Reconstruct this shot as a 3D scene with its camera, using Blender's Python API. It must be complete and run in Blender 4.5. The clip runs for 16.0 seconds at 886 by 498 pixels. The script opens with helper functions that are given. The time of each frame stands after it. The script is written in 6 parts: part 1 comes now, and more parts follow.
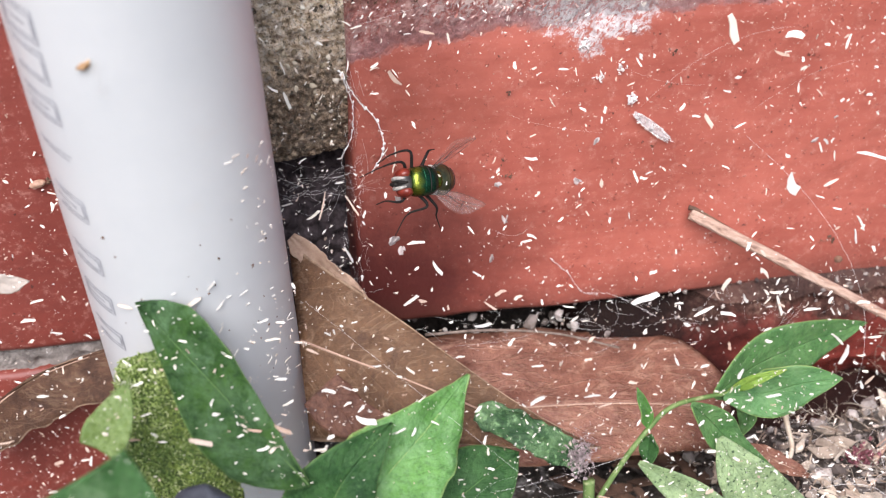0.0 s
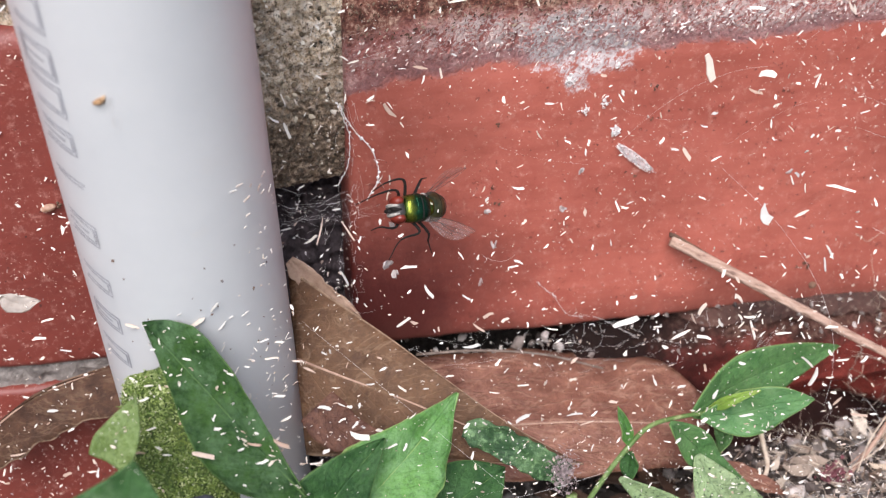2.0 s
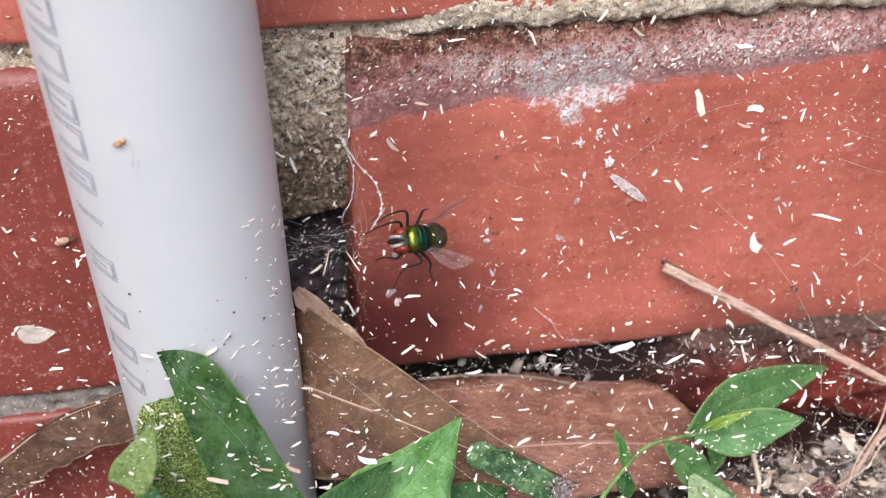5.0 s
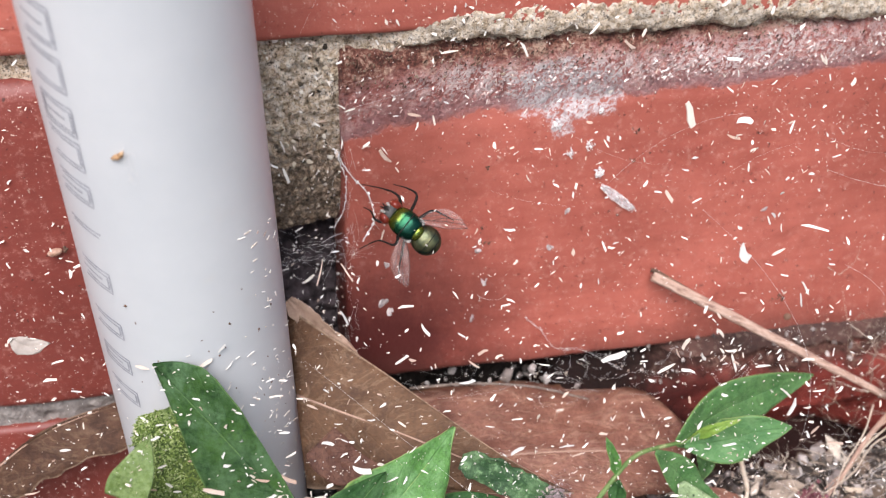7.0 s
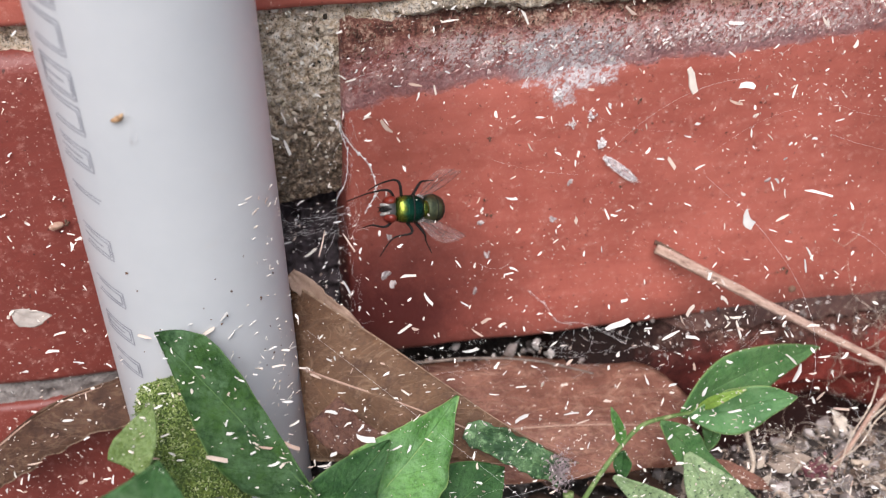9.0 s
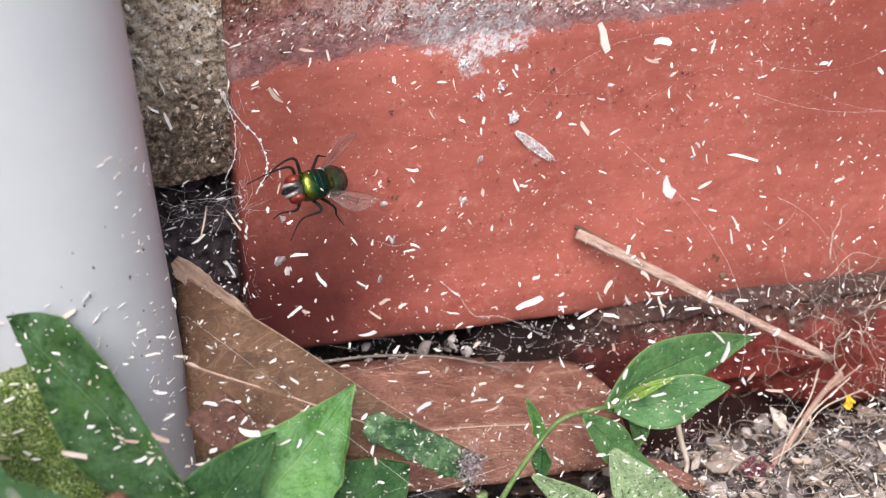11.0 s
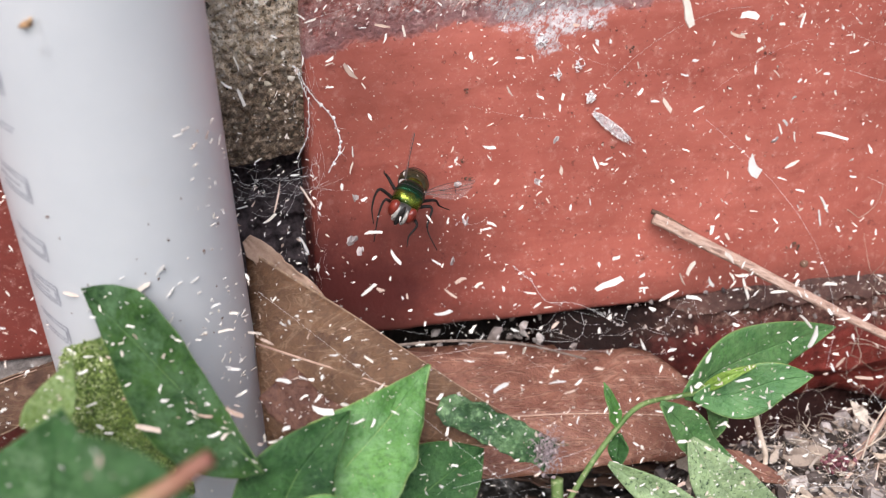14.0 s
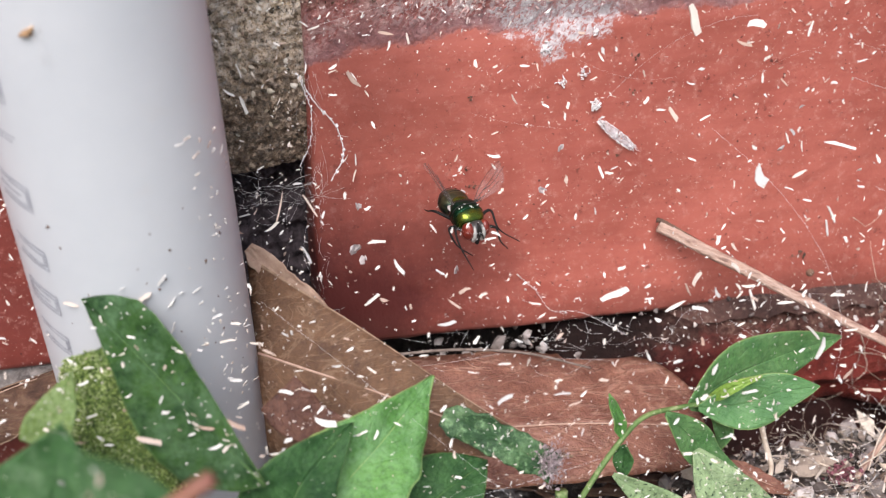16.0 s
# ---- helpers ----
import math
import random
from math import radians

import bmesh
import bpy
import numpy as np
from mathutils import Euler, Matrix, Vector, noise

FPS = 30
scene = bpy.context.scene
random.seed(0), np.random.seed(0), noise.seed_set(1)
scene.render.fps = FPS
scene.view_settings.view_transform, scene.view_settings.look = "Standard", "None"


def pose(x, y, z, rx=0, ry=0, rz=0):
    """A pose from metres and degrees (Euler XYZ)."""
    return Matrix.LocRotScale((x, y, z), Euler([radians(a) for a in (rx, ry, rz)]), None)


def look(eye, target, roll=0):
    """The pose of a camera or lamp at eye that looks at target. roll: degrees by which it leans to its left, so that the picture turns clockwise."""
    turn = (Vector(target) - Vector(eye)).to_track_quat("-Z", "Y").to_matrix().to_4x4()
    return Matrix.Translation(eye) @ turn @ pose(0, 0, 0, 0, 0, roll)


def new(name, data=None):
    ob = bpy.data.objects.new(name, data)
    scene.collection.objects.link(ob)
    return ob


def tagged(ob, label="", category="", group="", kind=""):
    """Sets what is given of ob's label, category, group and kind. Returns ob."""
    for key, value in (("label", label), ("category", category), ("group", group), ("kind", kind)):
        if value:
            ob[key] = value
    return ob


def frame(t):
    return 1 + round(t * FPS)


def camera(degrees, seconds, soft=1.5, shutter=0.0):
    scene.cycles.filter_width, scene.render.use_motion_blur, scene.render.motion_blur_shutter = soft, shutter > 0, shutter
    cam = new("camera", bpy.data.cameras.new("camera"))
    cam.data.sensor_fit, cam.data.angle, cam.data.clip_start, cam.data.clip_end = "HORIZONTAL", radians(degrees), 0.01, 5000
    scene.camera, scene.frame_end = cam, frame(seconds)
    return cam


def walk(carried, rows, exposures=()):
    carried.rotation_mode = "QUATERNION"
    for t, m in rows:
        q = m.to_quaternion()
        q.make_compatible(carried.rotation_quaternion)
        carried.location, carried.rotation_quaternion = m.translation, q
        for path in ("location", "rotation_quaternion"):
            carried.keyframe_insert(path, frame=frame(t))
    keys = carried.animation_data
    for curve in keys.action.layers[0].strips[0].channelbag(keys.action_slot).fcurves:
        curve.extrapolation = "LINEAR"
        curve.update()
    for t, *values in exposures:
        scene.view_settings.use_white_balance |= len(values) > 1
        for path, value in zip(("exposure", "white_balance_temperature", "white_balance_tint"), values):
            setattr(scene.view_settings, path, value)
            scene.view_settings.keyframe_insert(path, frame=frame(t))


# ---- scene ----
cam = camera(42, 16.0, soft=1.2)
PATH = [
    (0, (-0.01718, -0.18676, 0.14221), (0.01296, -0.02243, 0.03228), 0.10),
    (0.5, (-0.02015, -0.18506, 0.14026), (0.00968, -0.02130, 0.02939), 0.54),
    (1, (-0.01973, -0.18808, 0.14530), (0.01030, -0.02358, 0.03559), 0.51),
    (1.5, (-0.02146, -0.19385, 0.15027), (0.00702, -0.02738, 0.04314), 0.01),
    (2, (-0.01847, -0.19462, 0.14876), (0.01329, -0.02885, 0.04148), 0.81),
    (2.5, (-0.01952, -0.19413, 0.14963), (0.01201, -0.02861, 0.04189), 0.78),
    (3, (-0.02028, -0.19484, 0.15080), (0.01057, -0.02889, 0.04352), 0.69),
    (3.5, (-0.02095, -0.19592, 0.15186), (0.01102, -0.02956, 0.04555), 0.89),
    (4, (-0.02206, -0.19740, 0.15302), (0.01073, -0.03063, 0.04761), 1.02),
    (4.5, (-0.01959, -0.19914, 0.15248), (0.01445, -0.03253, 0.04721), 0.87),
    (5, (-0.02173, -0.19956, 0.15468), (0.01207, -0.03248, 0.05007), 0.66),
    (5.2, (-0.02256, -0.19900, 0.15663), (0.01153, -0.03146, 0.05286), 0.77),
    (7.3, (-0.02560, -0.19969, 0.15631), (0.01214, -0.03318, 0.05214), 1.25),
    (7.5, (-0.02704, -0.19993, 0.15559), (0.01019, -0.03341, 0.05125), 1.07),
    (8, (-0.02649, -0.20174, 0.15580), (0.01058, -0.03461, 0.05239), 0.58),
    (8.2, (-0.02671, -0.20240, 0.15435), (0.01005, -0.03541, 0.05060), 0.64),
    (10.3, (-0.02020, -0.19997, 0.14470), (0.01918, -0.03242, 0.04284), 0.12),
    (10.5, (-0.02004, -0.19922, 0.13857), (0.02173, -0.03101, 0.03878), 0.24),
    (11, (-0.01279, -0.19506, 0.13027), (0.03266, -0.02552, 0.03440), 0.82),
    (11.5, (-0.01125, -0.19494, 0.12285), (0.03344, -0.02523, 0.02693), 0.82),
    (12, (-0.01143, -0.19371, 0.12312), (0.03053, -0.02313, 0.02750), 0.58),
    (12.5, (-0.01161, -0.19508, 0.12175), (0.02892, -0.02453, 0.02548), 0.28),
    (13, (-0.01331, -0.19539, 0.12243), (0.02551, -0.02376, 0.02737), -0.16),
    (13.5, (-0.01662, -0.19429, 0.12310), (0.02011, -0.02213, 0.02817), -0.26),
    (14, (-0.01629, -0.19257, 0.12407), (0.02054, -0.02039, 0.02921), -0.03),
    (14.5, (-0.01708, -0.19182, 0.12453), (0.01969, -0.01928, 0.03031), -0.10),
    (15, (-0.01746, -0.19228, 0.12441), (0.01833, -0.01970, 0.02988), -0.29),
    (15.5, (-0.01652, -0.19234, 0.12425), (0.01974, -0.02002, 0.02943), -0.42),
    (16, (-0.01624, -0.19043, 0.12449), (0.02038, -0.01810, 0.02981), 0.04),
]
EXPOSURES = ((0, 1.42), (1, 1.44), (1.5, 1.22), (2, 1.19), (4, 1.23), (7.4, 1.28), (8, 1.14), (10.4, 1.07), (11, 1.23), (12.5, 1.25), (14, 1.21), (16, 1.22))
cam.data.dof.use_dof, cam.data.dof.focus_distance, cam.data.dof.aperture_fstop = True, 0.207, 22.0
walk(cam, [(t, look(eye, target, roll)) for t, eye, target, roll in PATH], EXPOSURES)


# ---- light: overcast daylight from the open side of the wall ----
world = bpy.data.worlds.new("world")
scene.world = world
world.use_nodes = True
wn = world.node_tree.nodes
sky = wn.new("ShaderNodeTexSky")
sky.sky_type, sky.sun_disc = "NISHITA", False
sky.air_density, sky.dust_density, sky.ozone_density = 1.0, 2.0, 1.0
sky.sun_elevation, sky.sun_rotation = radians(49), radians(200)
world.node_tree.links.new(sky.outputs[0], wn["Background"].inputs[0])
wn["Background"].inputs[1].default_value = 0.068
sun = new("sun", bpy.data.lights.new("sun", "SUN"))
sun.data.energy, sun.data.angle, sun.data.color = 2.05, radians(42), (0.99, 0.95, 0.98)
sun.matrix_world = look((-0.36, -1.0, 1.25), (0, 0, 0))

MM = 0.001


# ---- small helpers ----
def V(*p):
    return Vector(p) * MM


def part(name, bm, material, parent=None, label="", smooth=True):
    me = bpy.data.meshes.new(name)
    bm.normal_update()
    bm.to_mesh(me)
    bm.free()
    for p in me.polygons:
        p.use_smooth = smooth
    me.materials.append(material)
    ob = new(name, me)
    if parent is not None:
        ob.parent = parent
    if label:
        ob["label"] = label
    return ob


def mat(name):
    m = bpy.data.materials.new(name)
    m.use_nodes = True
    nt = m.node_tree
    return m, nt, nt.nodes["Principled BSDF"]


def node(nt, kind, **ins):
    n = nt.nodes.new(kind)
    for k, v in ins.items():
        n.inputs[k.replace("_", " ")].default_value = v
    return n


def noise_tex(nt, vec, scale, detail=4.0, rough=0.6, dist=0.0):
    n = node(nt, "ShaderNodeTexNoise", Scale=scale, Detail=detail, Roughness=rough, Distortion=dist)
    nt.links.new(vec, n.inputs["Vector"])
    return n.outputs["Fac"]


def ramp(nt, fac, stops):
    r = nt.nodes.new("ShaderNodeValToRGB")
    el = r.color_ramp.elements
    while len(el) < len(stops):
        el.new(0.5)
    for e, (p, c) in zip(el, stops):
        e.position = p
        e.color = (*c, 1) if len(c) == 3 else c
    nt.links.new(fac, r.inputs[0])
    return r.outputs[0]


def mixc(nt, fac, a, b):
    m = nt.nodes.new("ShaderNodeMix")
    m.data_type = "RGBA"
    for sock, val in ((m.inputs[0], fac), (m.inputs[6], a), (m.inputs[7], b)):
        if isinstance(val, (float, int)):
            sock.default_value = val
        elif isinstance(val, tuple):
            sock.default_value = (*val, 1)
        else:
            nt.links.new(val, sock)
    return m.outputs[2]


def math_n(nt, op, a, b=0.0, clamp=False):
    m = nt.nodes.new("ShaderNodeMath")
    m.operation, m.use_clamp = op, clamp
    for sock, val in zip(m.inputs, (a, b)):
        if isinstance(val, (float, int)):
            sock.default_value = val
        else:
            nt.links.new(val, sock)
    return m.outputs[0]


def bump(nt, bsdf, height, strength, distance):
    b = node(nt, "ShaderNodeBump", Strength=strength, Distance=distance)
    nt.links.new(height, b.inputs["Height"])
    nt.links.new(b.outputs[0], bsdf.inputs["Normal"])


def coords(nt, which="Object"):
    return nt.nodes.new("ShaderNodeTexCoord").outputs[which]


def simple(name, lo, hi, scale, rough=0.7, bump_mm=0.0, bump_scale=None, fine=None, **extra):
    """A two-tone grained material; scale in cells a metre."""
    m, nt, b = mat(name)
    co = coords(nt)
    f = noise_tex(nt, co, scale, 5.0, 0.65)
    col = ramp(nt, f, ((0.3, lo), (0.7, hi)))
    if fine:
        f2 = noise_tex(nt, co, fine[0], 3.0)
        col = mixc(nt, ramp(nt, f2, ((fine[1], (0, 0, 0)), (fine[2], (1, 1, 1)))), col, fine[3])
    nt.links.new(col, b.inputs["Base Color"])
    b.inputs["Roughness"].default_value = rough
    for k, v in extra.items():
        b.inputs[k.replace("_", " ")].default_value = v
    if bump_mm:
        bump(nt, b, noise_tex(nt, co, bump_scale or scale * 3, 5.0), 1.0, bump_mm * MM)
    return m


# ---- materials ----
RED_LO, RED_HI = (0.31, 0.080, 0.056), (0.45, 0.128, 0.092)


def brick_material(name, worn, lo=RED_LO, hi=RED_HI):
    m, nt, b = mat(name)
    co = coords(nt)
    big = noise_tex(nt, co, 22, 4.0, 0.6)
    col = ramp(nt, big, ((0.32, lo), (0.68, hi)))
    # faint streaks along the brick
    mp = nt.nodes.new("ShaderNodeMapping")
    mp.inputs["Scale"].default_value = (60, 60, 420)
    nt.links.new(co, mp.inputs[0])
    st = noise_tex(nt, mp.outputs[0], 1.0, 4.0)
    col = mixc(nt, ramp(nt, st, ((0.46, (0, 0, 0)), (0.7, (0.3, 0.3, 0.3)))), col, (0.23, 0.045, 0.03))
    blot = noise_tex(nt, co, 75, 6.0, 0.75)
    col = mixc(nt, ramp(nt, blot, ((0.52, (0, 0, 0)), (0.75, (0.5, 0.5, 0.5)))), col, (0.27, 0.05, 0.035))
    pits = noise_tex(nt, co, 900, 2.0)
    col = mixc(nt, ramp(nt, pits, ((0.69, (0, 0, 0)), (0.73, (0.8, 0.8, 0.8)))), col, (0.05, 0.018, 0.014))
    flecks = noise_tex(nt, co, 330, 5.0, 0.8)
    col = mixc(nt, ramp(nt, flecks, ((0.60, (0, 0, 0)), (0.66, (0.7, 0.7, 0.7)))), col, (0.12, 0.03, 0.022))
    dust = noise_tex(nt, co, 420, 6.0, 0.8)
    col = mixc(nt, ramp(nt, dust, ((0.54, (0, 0, 0)), (0.74, (0.55, 0.55, 0.55)))), col, (0.62, 0.34, 0.28))
    dots = noise_tex(nt, co, 1500, 2.0)
    col = mixc(nt, ramp(nt, dots, ((0.68, (0, 0, 0)), (0.72, (0.8, 0.8, 0.8)))), col, (0.75, 0.58, 0.48))
    rough = 0.5
    height = math_n(nt, "ADD", math_n(nt, "MULTIPLY", noise_tex(nt, co, 140, 4.0), 0.5), math_n(nt, "MULTIPLY", pits, 0.25))
    if worn:
        sep = nt.nodes.new("ShaderNodeSeparateXYZ")
        nt.links.new(co, sep.inputs[0])
        wob = noise_tex(nt, co, 70, 8.0, 0.72)
        edge = math_n(nt, "ADD", sep.outputs["Z"], math_n(nt, "MULTIPLY", math_n(nt, "SUBTRACT", wob, 0.5), 0.012))
        edge = math_n(nt, "SUBTRACT", math_n(nt, "SUBTRACT", edge, 0.0014), math_n(nt, "MULTIPLY", sep.outputs["X"], 0.050))
        edge = math_n(nt, "ADD", edge, math_n(nt, "MULTIPLY", math_n(nt, "MAXIMUM", math_n(nt, "SUBTRACT", 0.016, sep.outputs["X"]), 0.0), 0.17))
        zone = nt.nodes.new("ShaderNodeMapRange")
        zone.inputs["From Min"].default_value, zone.inputs["From Max"].default_value = 0.0586, 0.0602
        nt.links.new(edge, zone.inputs["Value"])
        z = zone.outputs[0]
        grime = ramp(nt, noise_tex(nt, co, 330, 8.0, 0.8), ((0.36, (0.17, 0.05, 0.042)), (0.50, (0.46, 0.165, 0.14)), (0.64, (0.72, 0.42, 0.37))))
        # purple-grey lower rim of the weathered zone
        rim = math_n(nt, "SUBTRACT", 1.0, math_n(nt, "MULTIPLY", math_n(nt, "SUBTRACT", edge, 0.0600), 260.0), True)
        grime = mixc(nt, math_n(nt, "MULTIPLY", rim, 0.6), grime, ramp(nt, noise_tex(nt, co, 500, 6.0, 0.75), ((0.3, (0.20, 0.095, 0.10)), (0.7, (0.52, 0.35, 0.36)))))
        mp2 = nt.nodes.new("ShaderNodeMapping")
        mp2.vector_type = "TEXTURE"
        mp2.inputs["Rotation"].default_value = (0, radians(-48), 0)
        mp2.inputs["Scale"].default_value = (0.0026, 0.0012, 0.0009)
        nt.links.new(co, mp2.inputs[0])
        white = noise_tex(nt, mp2.outputs[0], 1.0, 8.0, 0.78, 0.4)
        grit = noise_tex(nt, co, 1500, 4.0, 0.7)
        crust = math_n(nt, "ADD", math_n(nt, "MULTIPLY", white, 0.6), math_n(nt, "MULTIPLY", grit, 0.4))
        patchy = ramp(nt, noise_tex(nt, co, 60, 3.0), ((0.35, (0.35, 0.35, 0.35)), (0.6, (1, 1, 1))))
        mid = math_n(nt, "MULTIPLY", math_n(nt, "SUBTRACT", 0.0052, math_n(nt, "ABSOLUTE", math_n(nt, "SUBTRACT", edge, 0.0658))), 260.0, True)
        bloom = math_n(nt, "MULTIPLY", ramp(nt, crust, ((0.475, (0, 0, 0)), (0.515, (1, 1, 1)))), mid)
        bloom = math_n(nt, "MULTIPLY", bloom, patchy)
        bloom = math_n(nt, "MULTIPLY", bloom, ramp(nt, math_n(nt, "MULTIPLY", sep.outputs["X"], 10.0), ((0.1, (0.3, 0.3, 0.3)), (0.28, (1, 1, 1)))))
        grime = mixc(nt, bloom, grime, (0.86, 0.80, 0.77))
        dark = nt.nodes.new("ShaderNodeMapRange")
        dark.inputs["From Min"].default_value, dark.inputs["From Max"].default_value = 0.0682, 0.0712
        nt.links.new(edge, dark.inputs["Value"])
        grime = mixc(nt, math_n(nt, "MULTIPLY", dark.outputs[0], 0.85), grime, ramp(nt, math_n(nt, "ADD", math_n(nt, "MULTIPLY", noise_tex(nt, co, 260, 6.0, 0.75), 0.6), math_n(nt, "MULTIPLY", grit, 0.4)), ((0.42, (0.05, 0.020, 0.014)), (0.50, (0.26, 0.10, 0.066)), (0.58, (0.66, 0.47, 0.35)))))
        col = mixc(nt, z, col, grime)
        # splash of lime bloom that runs down over the smooth face
        lime = ramp(nt, noise_tex(nt, co, 420, 6.0, 0.75), ((0.36, (0.30, 0.20, 0.19)), (0.5, (0.56, 0.51, 0.51)), (0.7, (0.82, 0.80, 0.79))))
        for cx, cz, rad in ((0.0449, 0.0655, 0.0072), (0.0388, 0.0662, 0.0056), (0.0515, 0.0650, 0.0060), (0.0440, 0.0590, 0.0034)):
            dd = nt.nodes.new("ShaderNodeVectorMath")
            dd.operation = "DISTANCE"
            dd.inputs[1].default_value = (cx, 0, cz)
            nt.links.new(co, dd.inputs[0])
            wd = math_n(nt, "ADD", dd.outputs["Value"], math_n(nt, "MULTIPLY", math_n(nt, "SUBTRACT", noise_tex(nt, co, 260, 7.0, 0.8), 0.5), 0.012))
            sp = math_n(nt, "MULTIPLY", math_n(nt, "SUBTRACT", rad, wd), 700.0, True)
            col = mixc(nt, math_n(nt, "MULTIPLY", sp, ramp(nt, crust, ((0.465, (0.05, 0.05, 0.05)), (0.515, (0.9, 0.9, 0.9))))), col, lime)
        height = math_n(nt, "ADD", height, math_n(nt, "MULTIPLY", math_n(nt, "SUBTRACT", math_n(nt, "ADD", crust, math_n(nt, "MULTIPLY", grit, 0.5)), 0.75), math_n(nt, "MULTIPLY", z, 4.5)))
        # darker patch far along the brick
        df = nt.nodes.new("ShaderNodeVectorMath")
        df.operation = "DISTANCE"
        df.inputs[1].default_value = (0.138, 0, 0.062)
        nt.links.new(co, df.inputs[0])
        far_dark = math_n(nt, "SUBTRACT", 1.25, math_n(nt, "MULTIPLY", math_n(nt, "ADD", df.outputs["Value"], math_n(nt, "MULTIPLY", math_n(nt, "SUBTRACT", wob, 0.5), 0.04)), 30.0), True)
        col = mixc(nt, math_n(nt, "MULTIPLY", far_dark, 0.6), col, (0.22, 0.05, 0.033))
        # shade in the lower corner beside the hollow joint, put into the colour
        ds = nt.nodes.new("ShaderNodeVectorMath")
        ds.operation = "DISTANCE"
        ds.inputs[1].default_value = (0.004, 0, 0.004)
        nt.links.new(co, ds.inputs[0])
        corner_shade = math_n(nt, "SUBTRACT", 1.0, math_n(nt, "MULTIPLY", math_n(nt, "ADD", ds.outputs["Value"], math_n(nt, "MULTIPLY", math_n(nt, "SUBTRACT", wob, 0.5), 0.03)), 25.0), True)
        col = mixc(nt, math_n(nt, "MULTIPLY", corner_shade, 1.45, True), col, (0.085, 0.016, 0.013))
        # faint brown smear higher up beside the joint
        dk = nt.nodes.new("ShaderNodeVectorMath")
        dk.operation = "DISTANCE"
        dk.inputs[1].default_value = (0.013, 0, 0.050)
        nt.links.new(co, dk.inputs[0])
        smear = math_n(nt, "SUBTRACT", 1.0, math_n(nt, "MULTIPLY", math_n(nt, "ADD", dk.outputs["Value"], math_n(nt, "MULTIPLY", math_n(nt, "SUBTRACT", wob, 0.5), 0.03)), 48.0), True)
        col = mixc(nt, math_n(nt, "MULTIPLY", smear, 0.6), col, (0.17, 0.04, 0.026))
        # film of grime towards the missing bed joint
        low = nt.nodes.new("ShaderNodeMapRange")
        low.inputs["From Min"].default_value, low.inputs["From Max"].default_value = 0.008, 0.0
        nt.links.new(math_n(nt, "ADD", sep.outputs["Z"], math_n(nt, "MULTIPLY", math_n(nt, "SUBTRACT", wob, 0.5), 0.016)), low.inputs["Value"])
        col = mixc(nt, math_n(nt, "MULTIPLY", low.outputs[0], 0.5), col, (0.09, 0.03, 0.022))
    nt.links.new(col, b.inputs["Base Color"])
    b.inputs["Roughness"].default_value = rough
    bump(nt, b, height, 0.8, 0.6 * MM)
    return m


BRICK = brick_material("red_brick", False)
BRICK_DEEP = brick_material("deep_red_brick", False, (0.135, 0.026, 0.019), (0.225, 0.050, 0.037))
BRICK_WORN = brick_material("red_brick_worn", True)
BRICK_GRIMY = simple("grimy_brick", (0.13, 0.026, 0.020), (0.31, 0.066, 0.048), 45, 0.34, 0.6, 220, (240, 0.5, 0.66, (0.085, 0.045, 0.034)))
# near-black brick: the shadow under the lower course is put into its colour
BRICK_SHADED = simple("shaded_brick", (0.025, 0.010, 0.009), (0.085, 0.028, 0.022), 60, 0.8, 0.8, 300)
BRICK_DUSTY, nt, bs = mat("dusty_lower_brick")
co = coords(nt)
col = ramp(nt, noise_tex(nt, co, 45, 5.0, 0.65), ((0.32, (0.12, 0.021, 0.017)), (0.68, (0.31, 0.064, 0.048))))
col = mixc(nt, ramp(nt, noise_tex(nt, co, 300, 6.0, 0.75), ((0.5, (0, 0, 0)), (0.66, (0.7, 0.7, 0.7)))), col, (0.06, 0.018, 0.014))
sp = nt.nodes.new("ShaderNodeSeparateXYZ")
nt.links.new(co, sp.inputs[0])
lay_z = math_n(nt, "ADD", sp.outputs["Z"], math_n(nt, "MULTIPLY", math_n(nt, "SUBTRACT", noise_tex(nt, co, 80, 7.0, 0.7), 0.5), 0.022))
dustm = math_n(nt, "MULTIPLY", math_n(nt, "SUBTRACT", lay_z, 0.0245), 260.0, True)
# shade towards the hollow end of the joint, put into the colour
end_shade = math_n(nt, "MULTIPLY", math_n(nt, "SUBTRACT", 0.042, math_n(nt, "ADD", sp.outputs["X"], math_n(nt, "MULTIPLY", math_n(nt, "SUBTRACT", noise_tex(nt, co, 90, 6.0, 0.7), 0.5), 0.03))), 40.0, True)
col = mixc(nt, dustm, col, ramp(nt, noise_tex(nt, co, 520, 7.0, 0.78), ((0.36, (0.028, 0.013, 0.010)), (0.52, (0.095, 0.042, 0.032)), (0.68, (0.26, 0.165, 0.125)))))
col = mixc(nt, math_n(nt, "MULTIPLY", end_shade, 0.95), col, (0.009, 0.0045, 0.004))
nt.links.new(col, bs.inputs["Base Color"])
nt.links.new(ramp(nt, math_n(nt, "MAXIMUM", dustm, end_shade), ((0.0, (0.40, 0.40, 0.40)), (0.6, (0.95, 0.95, 0.95)))), bs.inputs["Roughness"])
bs.inputs["Specular IOR Level"].default_value = 0.2
bump(nt, bs, math_n(nt, "ADD", noise_tex(nt, co, 200, 6.0, 0.7), math_n(nt, "MULTIPLY", noise_tex(nt, co, 900, 4.0), math_n(nt, "MULTIPLY", dustm, 0.6))), 1.0, 1.0 * MM)
MORTAR, nt, bs = mat("mossy_mortar")
co = coords(nt)
